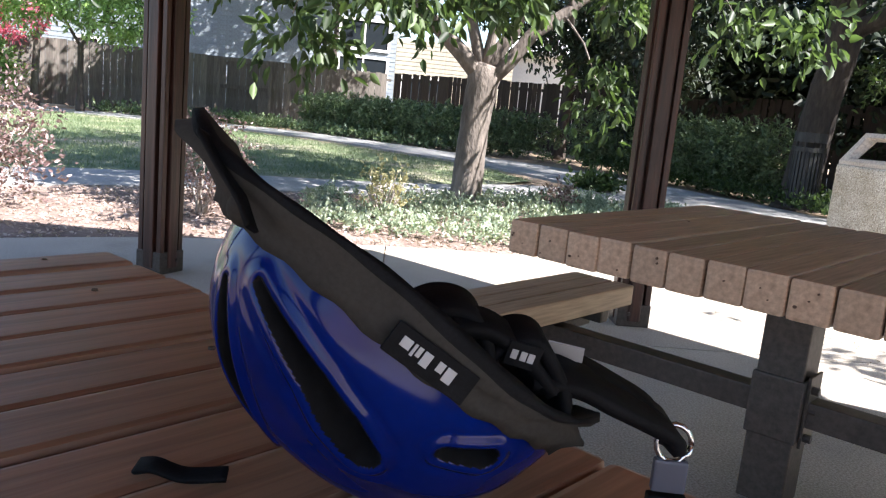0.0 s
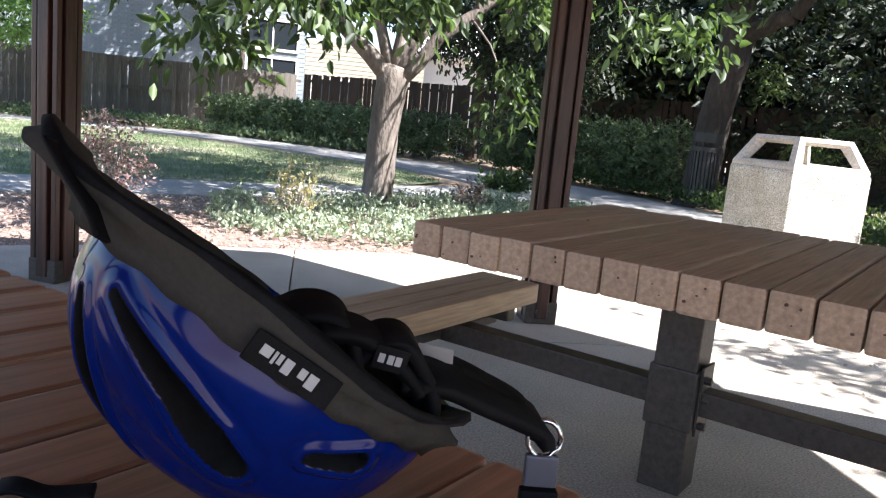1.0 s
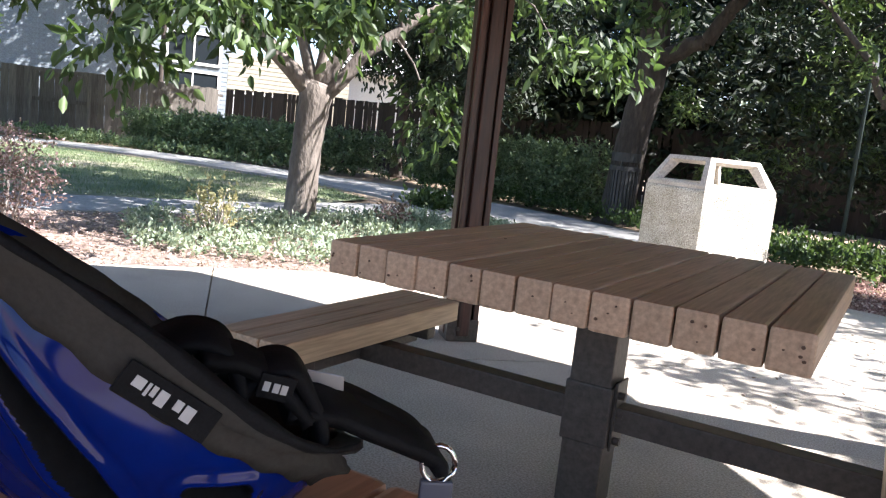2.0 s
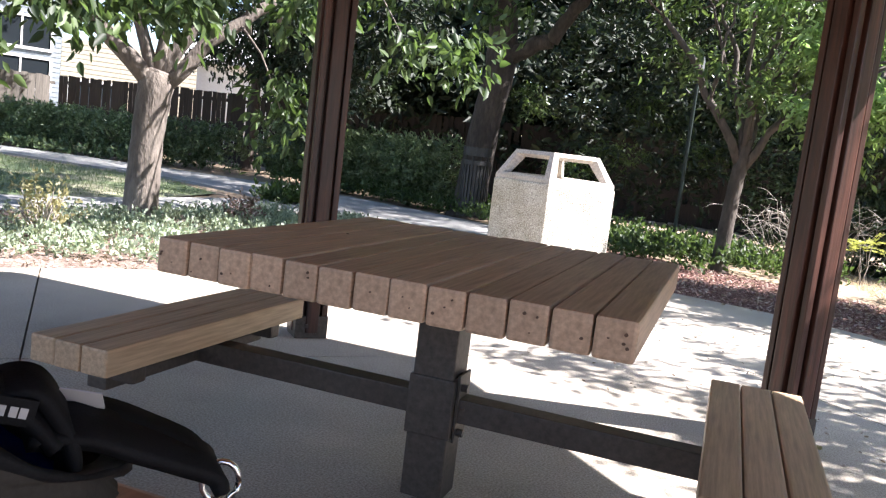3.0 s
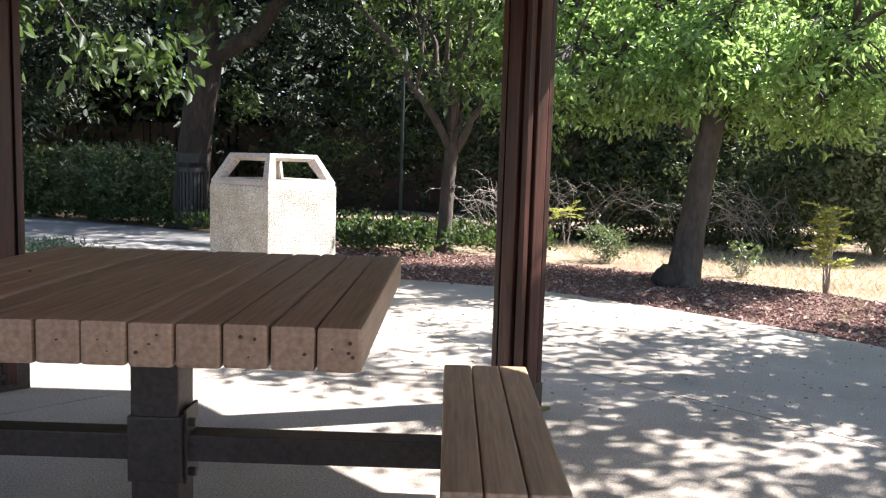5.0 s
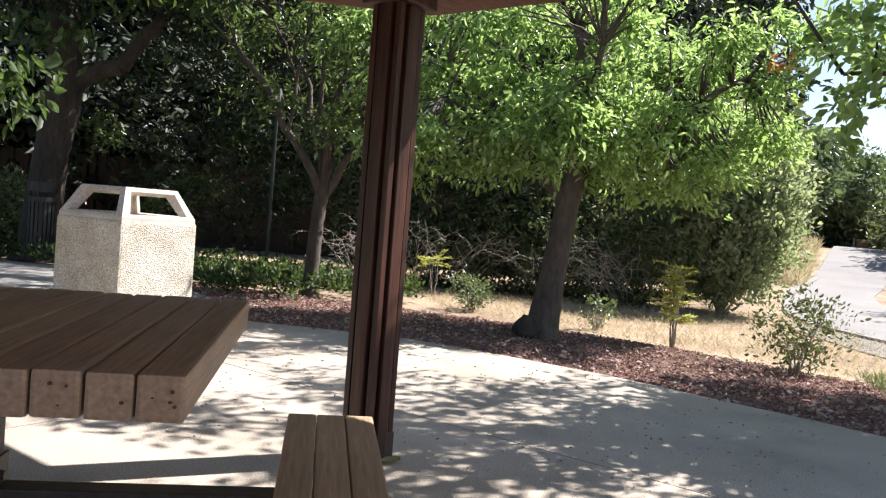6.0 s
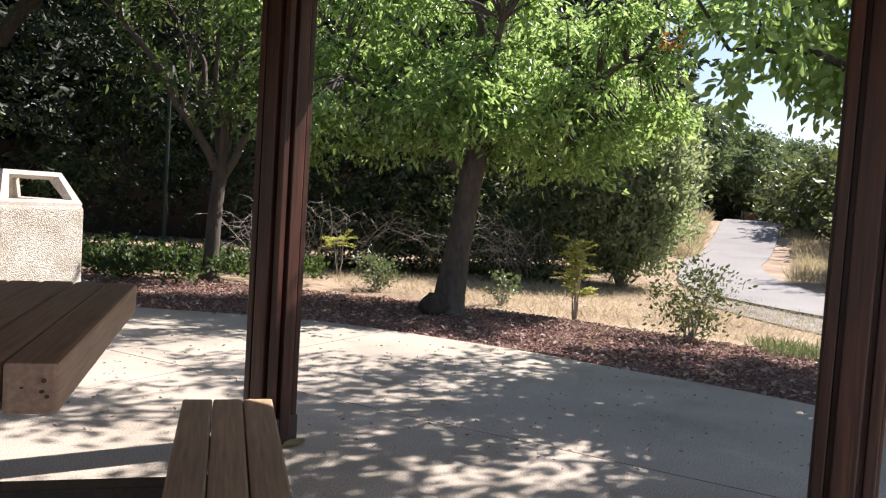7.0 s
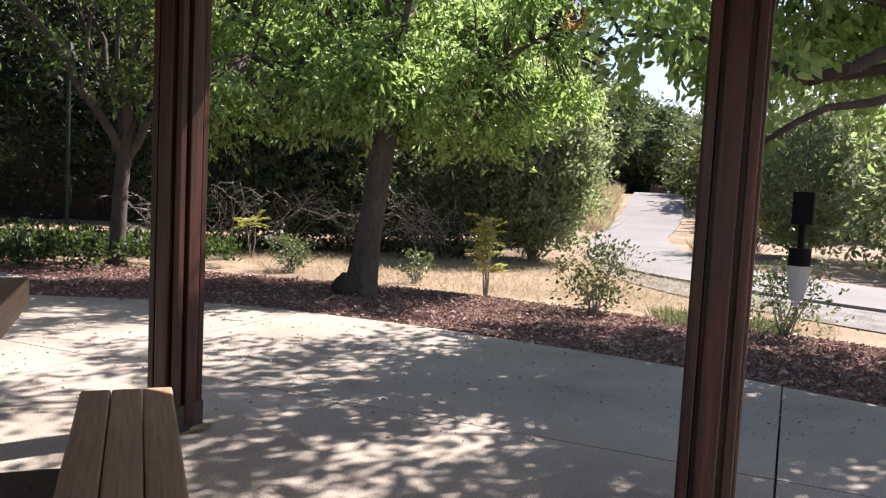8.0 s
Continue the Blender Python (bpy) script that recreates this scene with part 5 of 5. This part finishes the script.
thicket("right_woods", "shrubs and trees beyond the trail", row_blobs(R, (12.5, 11.0), (17, 2), 7, 1.4, 1.1) + row_blobs(R, (15, 14), (21, 1), 7, 2.4, 3.4), M_LEAF_J, 36, 0.17, 11, 24, 0.6)
# Sunlight on these trees is carried by the bright leaf colour.
thicket("left_woods", "green trees beside the houses", row_blobs(R, (-27, 4), (-25, 9.5), 4, 1.1, 0.9) + row_blobs(R, (-34, -4), (-30, 8), 5, 3.0, 4.5), M_LEAF_B, 37, 0.2, 9, 9, 0.7)

HEDGE_A = [(-18.4, 15.1), (-15.2, 14.75), (-12.2, 14.75), (-11.0, 15.6)]
HEDGE_B = [(-9.3, 15.4), (-7.3, 14.7), (-5.6, 13.9), (-4.9, 13.7)]


def hedge(name, label, line, z, seed, size):
    """A clipped but shaggy hedge: packed sprays round a dark core of stems."""
    rng = random.Random(seed)
    blobs = []
    for a, b in zip(line, line[1:]):
        n = max(2, int(math.dist(a, b) / 0.45))
        blobs += [((a[0] + (b[0] - a[0]) * i / n + rng.uniform(-0.1, 0.1), a[1] + (b[1] - a[1]) * i / n + rng.uniform(-0.1, 0.1), z * 0.5), (size, size, z * 0.52)) for i in range(n + 1)]
    return thicket(name, label, blobs, M_LEAF_H, seed, 0.09, 12, 150, 0.2, "hedge", -0.2, 0.6)


hedge("hedge", "dense dark green clipped hedge before the fence", HEDGE_A, 1.02, 41, 0.55)
hedge("hedge", "dense dark green hedge under the trees", HEDGE_B, 1.2, 42, 0.55)

# groundcover
COVER = [(-3.3, 5.6), (-4.2, 4.75), (-4.7, 4.2), (-5.6, 4.6), (-6.6, 5.6), (-6.0, 6.8), (-5.7, 8.0), (-5.5, 9.2), (-4.6, 9.7), (-3.4, 8.5), (-3.0, 6.8)]
gr = np.random.default_rng(50)
q = scatter(gr, COVER, 1900)
q = q[np.array([noise.noise((x * 1.3, y * 1.3, 0.3)) for x, y in q]) > -0.25]
p, a, s = sprays(gr, np.column_stack([q, np.full(len(q), 0.035)]), 12, 0.12, 0.042, -0.5)
p[:, 2] = np.maximum(p[:, 2], 0.0)
tagged(mesh_part("groundcover", leaf_mesh("groundcover", p, a, s, 0.6, 0.2, gr), M_LEAF_G), "low grey-green groundcover plants in the bed", "groundcover", "", "stuff")
COVER2 = [(-9, 14.6), (-6.2, 13.5), (-4.4, 12.6), (-3.2, 11.4), (-1.9, 11.0), (-1.0, 10.0), (-1.6, 9.6), (0.4, 10.0), (1.4, 10.6), (0.6, 12.4), (-3.6, 13.4), (-6, 14.6), (-9, 15.6)]
q = scatter(gr, COVER2, 1300)
p, a, s = sprays(gr, np.column_stack([q, np.full(len(q), 0.1)]), 10, 0.25, 0.07, -0.6)
p[:, 2] = np.maximum(p[:, 2], 0.0)
tagged(mesh_part("groundcover", leaf_mesh("groundcover", p, a, s, 0.6, 0.2, gr), M_LEAF_A), "shaded green groundcover beside the footpath", "groundcover", "", "stuff")
q = scatter(gr, [(-21.5, 9.6), (-20.6, 13.5), (-18.5, 14.6), (-12.2, 14.4), (-12.2, 14.0), (-17.6, 13.2), (-20.4, 10.2)], 900)
p, a, s = sprays(gr, np.column_stack([q, np.full(len(q), 0.05)]), 9, 0.25, 0.09, -0.6)
p[:, 2] = np.maximum(p[:, 2], 0.0)
tagged(mesh_part("groundcover", leaf_mesh("groundcover", p, a, s, 0.6, 0.2, gr), M_LEAF_H), "green groundcover along the fence", "groundcover", "", "stuff")

blades("lawn_grass", [(-8.95, 0), (-8.95, 3.5), (-8.4, 5.6), (-7.5, 7.4), (-7.1, 9.0), (-7.4, 10.6), (-9.4, 11.6), (-13, 11.5), (-16.8, 11.0), (-19.5, 8.9), (-21, 4)], 42000, 0.06, M_GRASS, 51, "short lawn grass", "grass", -0.02, 0.3, 0.1)
DRY = [(1.6, 10.2), (2.8, 8.9), (3.8, 7.9), (4.7, 6.7), (5.8, 5.4), (6.6, 6.2), (7.2, 8.6), (7.6, 12.0), (5.0, 12.4), (1.4, 12.6)]
blades("dry_grass", DRY, 16000, 0.07, M_STRAW, 52, "short dry straw-coloured grass", "grass", -0.04, 0.6, 0.08)
blades("tall_dry_grass", [(10.9, 13.9), (11.3, 12.9), (12.6, 13.6), (14.2, 16.0), (18.7, 21.8), (23.4, 28.2), (22.8, 28.6), (17.6, 21.9), (14.0, 17.3), (12.0, 15.0)], 5000, 0.3, M_STRAW, 77, "tall dry grass along the trail", "grass", -0.04, 0.35, 0.05)
blades("tall_dry_grass", [(12.6, 20.8), (13.2, 20.6), (21.6, 32.6), (20.0, 33.0)], 5000, 0.45, M_STRAW, 78, "tall golden dry grass beside the trail", "grass", -0.04, 0.3, 0.05)
blades("bark_chips", MULCH, 90000, 0.024, M_CHIP, 53, "loose reddish bark chips", "mulch", -0.016, 0.99, 0.4)
blades("leaf_litter", MULCH, 2600, 0.045, M_LITTER, 55, "pale dry leaves lying on the mulch", "leaf litter", -0.008, 0.96, 0.5)
blades("leaf_bits", [(-1.5, 6.2), (0.6, 6.9), (2.2, 6.2), (3.8, 4.6), (4.0, 3.0), (1.0, 3.6), (-1.0, 4.4)], 900, 0.018, M_LITTER, 79, "scattered dry leaf bits on the concrete", "leaf litter", 0.002, 0.985, 0.5)
blades("leaf_litter", BED, 16000, 0.03, M_LITTER, 54, "pinkish dry leaf litter on the soil", "leaf litter", -0.008, 0.97, 0.5)

bush("barberry_bush", "red-leaved barberry bush in the bed", (-5.75, 3.75, -0.02), (0.34, 0.34, 0.42), M_LEAF_R, 61, 300, 0.035, 9, 14)
bush("barberry_bush", "large red-leaved barberry bush in the bed", (-6.55, 2.35, -0.02), (0.5, 0.5, 0.52), M_LEAF_R, 62, 380, 0.045, 9, 26)
bush("twiggy_shrub", "small twiggy shrub with yellow-green tips", (-5.1, 5.15, -0.02), (0.24, 0.24, 0.26), M_TIPS, 63, 80, 0.045, 6, 40)
bush("round_shrub", "sunlit green shrub at the end of the fence", (-22.8, 7.4, -0.04), (1.1, 1.1, 0.85), M_LEAF_B, 75, 700, 0.13, 10, 10, "shrub", -0.3, None, 0.4, 0.5)
bush("low_shrub", "low shrub with reddish leaves by the path", (-4.9, 7.6, -0.02), (0.2, 0.2, 0.16), M_LEAF_R, 64, 60, 0.05, 6, 16)
bush("grass_tuft", "tuft of bright green grass by the path", (-6.3, 10.7, -0.02), (0.4, 0.25, 0.08), M_LEAF_A, 65, 120, 0.1, 6, 0, "grass")
blades("grass_patch", [(4.5, 6.1), (5.4, 5.5), (5.8, 6.1), (4.9, 6.9)], 1600, 0.1, M_GRASS, 76, "patch of green grass at the mulch edge", "grass", -0.04, 0.2, 0.07)


def frond_sapling(name, label, x, y, height, reach, fronds, mat, seed, low=0.75, leaf=0.05):
    """Thin upright stems that carry arching fronds of small leaves."""
    rr = random.Random(seed)
    rng = np.random.default_rng(seed)
    root = empty(name, pose(x, y, -0.04))
    P, A, S = [], [], []
    stems = []
    for i in range(max(1, fronds // 5)):
        top = Vector((rr.uniform(-0.25, 0.25) * reach, rr.uniform(-0.25, 0.25) * reach, height * rr.uniform(0.8, 1.0)))
        pts, rad = limb((rr.uniform(-0.02, 0.02), rr.uniform(-0.02, 0.02), -0.02), top, 0.007, 0.003, 0.02, 0.1, 6, rr)
        mesh_part("stem", data_mesh("stem", tube_data(pts, rad, 5)), M_TWIG, root)
        stems.append(pts)
    for i in range(fronds):
        pts = stems[i % len(stems)]
        f = rr.uniform(low, 1.0) * (len(pts) - 1)
        a = pts[int(f)].lerp(pts[min(int(f) + 1, len(pts) - 1)], f - int(f))
        ang = rr.uniform(0, 2 * math.pi)
        d = Vector((math.cos(ang), math.sin(ang), rr.uniform(0.2, 1.2))).normalized()
        L = reach * rr.uniform(0.6, 1.1)
        for k in range(16):
            t = 0.12 + 0.88 * k / 15
            q = a + d * L * t - Vector((0, 0, 0.35 * L * t * t))
            side = Vector((-d.y, d.x, 0)) * (1 if k % 2 else -1)
            P.append(q), A.append(side * 0.8 + d * 0.6 + Vector((rr.uniform(-0.3, 0.3), rr.uniform(-0.3, 0.3), rr.uniform(-0.3, 0.2)))), S.append(leaf * rr.uniform(0.7, 1.2))
    mesh_part("foliage", leaf_mesh("foliage", np.array(P), np.array(A), np.array(S), 0.34, 0.15, rng, 1.5), mat, root)
    return tagged(root, label, "sapling")


frond_sapling("yellow_sapling", "small yellow-leaved sapling with a bare stem", 1.66, 11.6, 0.58, 0.36, 16, M_LEAF_Y, 66, 0.8, 0.06)
frond_sapling("sapling", "upright yellow-green sapling at the mulch edge", 3.68, 8.1, 0.86, 0.23, 64, M_LEAF_Y, 69, 0.3, 0.062)
for k, (x, y, rad, h, sd) in enumerate([(1.95, 10.2, 0.25, 0.22, 67), (3.22, 9.1, 0.16, 0.2, 68), (4.24, 6.85, 0.36, 0.36, 70), (5.45, 5.65, 0.32, 0.36, 71)]):
    bush("sapling", ["small green sapling under the tree", "sparse little sapling in the mulch", "bushy green sapling at the mulch edge", "sparse dark sapling near the gravel"][k], (x, y, -0.03), (rad, rad, h), [M_LEAF_H, M_LEAF_H, M_LEAF_O, M_LEAF_H][k], sd, [90, 30, 150, 110][k], 0.05, 8, 9, "sapling", -0.3, None, rad * 0.7)
bush("juniper_bush", "large feathery grey-green bush beside the trail", (6.2, 11.9, -0.04), (0.95, 1.0, 1.55), M_LEAF_J, 72, 3200, 0.09, 12, 24, "bush", -0.7, None, 0.4, 0.5)
bush("juniper_bush", "tall feathery grey-green bush beside the trail", (7.3, 15.2, -0.04), (0.95, 1.0, 1.6), M_LEAF_J, 73, 2200, 0.1, 12, 20, "bush", -0.7, None, 0.4, 0.5)
bush("olive_bush", "rounded olive-green bush on the far side of the trail", (13.2, 13.3, -0.04), (1.2, 1.2, 1.5), M_LEAF_J, 74, 1300, 0.11, 11, 14, "bush", -0.5, None, 0.4, 0.5)


def brush_pile():
    """Fans of thin dead twigs that spring from a few stumps and fork once."""
    rr = random.Random(81)
    data = []
    for x0, y0, h, lean, n in [(0.75, 11.9, 0.75, -0.4, 30), (1.5, 12.2, 1.0, 0.2, 20), (2.1, 12.5, 0.8, 0.3, 12), (3.4, 12.2, 0.7, -0.5, 12), (4.3, 11.7, 0.6, -0.7, 26), (4.9, 11.8, 0.7, -0.4, 16)]:
        for i in range(n):
            a = Vector((x0 + rr.uniform(-0.3, 0.3), y0 + rr.uniform(-0.2, 0.2), rr.uniform(0.0, 0.35)))
            L = rr.uniform(0.5, 1.3)
            e = a + Vector((lean * L + rr.uniform(-0.6, 0.6), rr.uniform(-0.6, 0.1), h * rr.uniform(0.1, 1.0)))
            pts, rad = limb(a, e, rr.uniform(0.003, 0.006), 0.0015, 0.2, 0.3, 6, rr)
            data.append(tube_data(pts, rad, 4))
            for k in (2, 3, 4):
                b = pts[k] + Vector((rr.uniform(-0.3, 0.3), rr.uniform(-0.25, 0.1), rr.uniform(-0.15, 0.25)))
                p2, r2 = limb(pts[k], b, 0.0035, 0.0015, 0.1, 0.3, 4, rr)
                data.append(tube_data(p2, r2, 3))
    ob = mesh_part("dead_brush", data_mesh("dead_brush", join_data(data)), M_TWIG)
    return tagged(ob, "tangle of dry grey dead branches", "brush", "", "stuff")


brush_pile()


# ---------------------------------------------------------------- small things
def fallen_leaf():
    root = empty("fallen_leaf", pose(0.44, 3.905, 0.004, 0, 0, 30))
    bm = bmesh.new()
    rows = [[bm.verts.new((x, y * w, 0.016 * abs(y) + 0.006 * math.sin(9 * x))) for y in (-1, -0.5, 0, 0.5, 1)] for x, w in ((-0.05, 0.004), (-0.03, 0.02), (0.0, 0.03), (0.03, 0.02), (0.055, 0.002))]
    for a, b in zip(rows, rows[1:]):
        for k in range(4):
            bm.faces.new((a[k], a[k + 1], b[k + 1], b[k])).smooth = True
    part("blade", bm, M_TIPS, root)
    part("stalk", round_bar(0, 0, 0, 0.03, 0.0012, 6), M_TWIG, root).matrix_local = pose(-0.078, 0, 0.003, 0, 90, 0)
    return tagged(root, "curled pale fallen leaf on the concrete", "leaf")


fallen_leaf()


def orange_spray():
    rng = np.random.default_rng(91)
    roots = blob_points(rng, 8, (4.55, 8.0, 2.98), (0.24, 0.2, 0.12), 0.3)
    p, a, q = sprays(rng, roots, 6, 0.18, 0.075, 0.8)
    ob = mesh_part("turning_leaves", leaf_mesh("turning_leaves", p, a, q, 0.5, 0.2, rng), M_LEAF_OR)
    return tagged(ob, "spray of orange turning leaves in the tree", "leaves", "", "stuff")


orange_spray()


def burl():
    bm = bmesh.new()
    bmesh.ops.create_icosphere(bm, subdivisions=3, radius=1.0, matrix=Matrix.Translation((-0.14, -0.08, 0.1)) @ Matrix.Diagonal((0.16, 0.16, 0.13, 1)))
    for v in bm.verts:
        v.co += v.co.normalized() * 0.07 * noise.noise(v.co * 11)
    for f in bm.faces:
        f.smooth = True
    return part("burl", bm, M_BARK_DARK, bpy.data.objects["shade_tree"])


burl()


def hanging_feeder(x, y, z):
    """A black box on a cord with a clear bottle under it."""
    root = empty("hanging_feeder", pose(x, y, z, 0, 0, 40))
    part("roof_box", box((-0.075, -0.06, -0.1), (0.075, 0.06, 0.1), 0.006), M_WEB, root)
    part("cord", round_bar(0, 0, 0.1, 0.62, 0.003, 6), M_BLACK, root)
    part("neck", round_bar(0, 0, -0.3, -0.1, 0.02, 12), M_WEB, root)
    part("cap", round_bar(0, 0, -0.36, -0.25, 0.066, 16), M_WEB, root)
    bm = round_bar(0, 0, -0.58, -0.36, 0.04, 20, 0.074)
    bmesh.ops.bevel(bm, geom=list(bm.edges), offset=0.006, segments=2, affect="EDGES")
    part("bottle", bm, M_MILK, root, "translucent white plastic bottle")
    part("spout", round_bar(0, 0, -0.62, -0.58, 0.014, 10), M_MILK, root)
    return tagged(root, "black and white bottle feeder hanging from a limb", "feeder")


def trail_gate():
    """Two short posts with a low brown panel between them at the trail's end."""
    root = empty("trail_gate", pose(25.4, 34.4, 1.14, 0, 0, -35))
    for x in (-0.62, 0.62):
        part("gate_post", round_bar(x, 0, -0.1, 0.55, 0.05, 10), M_BARK_MID, root)
    part("gate_panel", box((-0.5, -0.02, 0.12), (0.0, 0.02, 0.5), 0.006), M_CEIL, root)
    part("gate_rail", box((-0.62, -0.015, 0.4), (0.62, 0.015, 0.46), 0.004), M_BARK_MID, root)
    return tagged(root, "low brown wooden gate at the trail's far end", "gate")


trail_gate()
M_MILK, _n, _b = material("milky_plastic")
_b.inputs["Base Color"].default_value = (0.72, 0.74, 0.76, 1)
_b.inputs["Roughness"].default_value = 0.25
_b.inputs["Transmission Weight"].default_value = 0.5
hanging_feeder(4.03, 4.18, 1.09)


def light_pole():
    root = empty("light_pole", pose(-0.75, 12.6, -0.04))
    part("pole", round_bar(0, 0, 0, 2.6, 0.028, 10), M_POLE, root)
    part("head", round_bar(0, 0, 2.6, 2.85, 0.12, 14, 0.05), M_POLE, root)
    return tagged(root, "thin dark green lamp pole among the trees", "lamp pole")


M_POLE = mottled("green_paint", [(0.3, (0.012, 0.022, 0.02)), (0.7, (0.02, 0.034, 0.03))], 5, 40, 0.5, 0.1, 0.002)
light_pole()
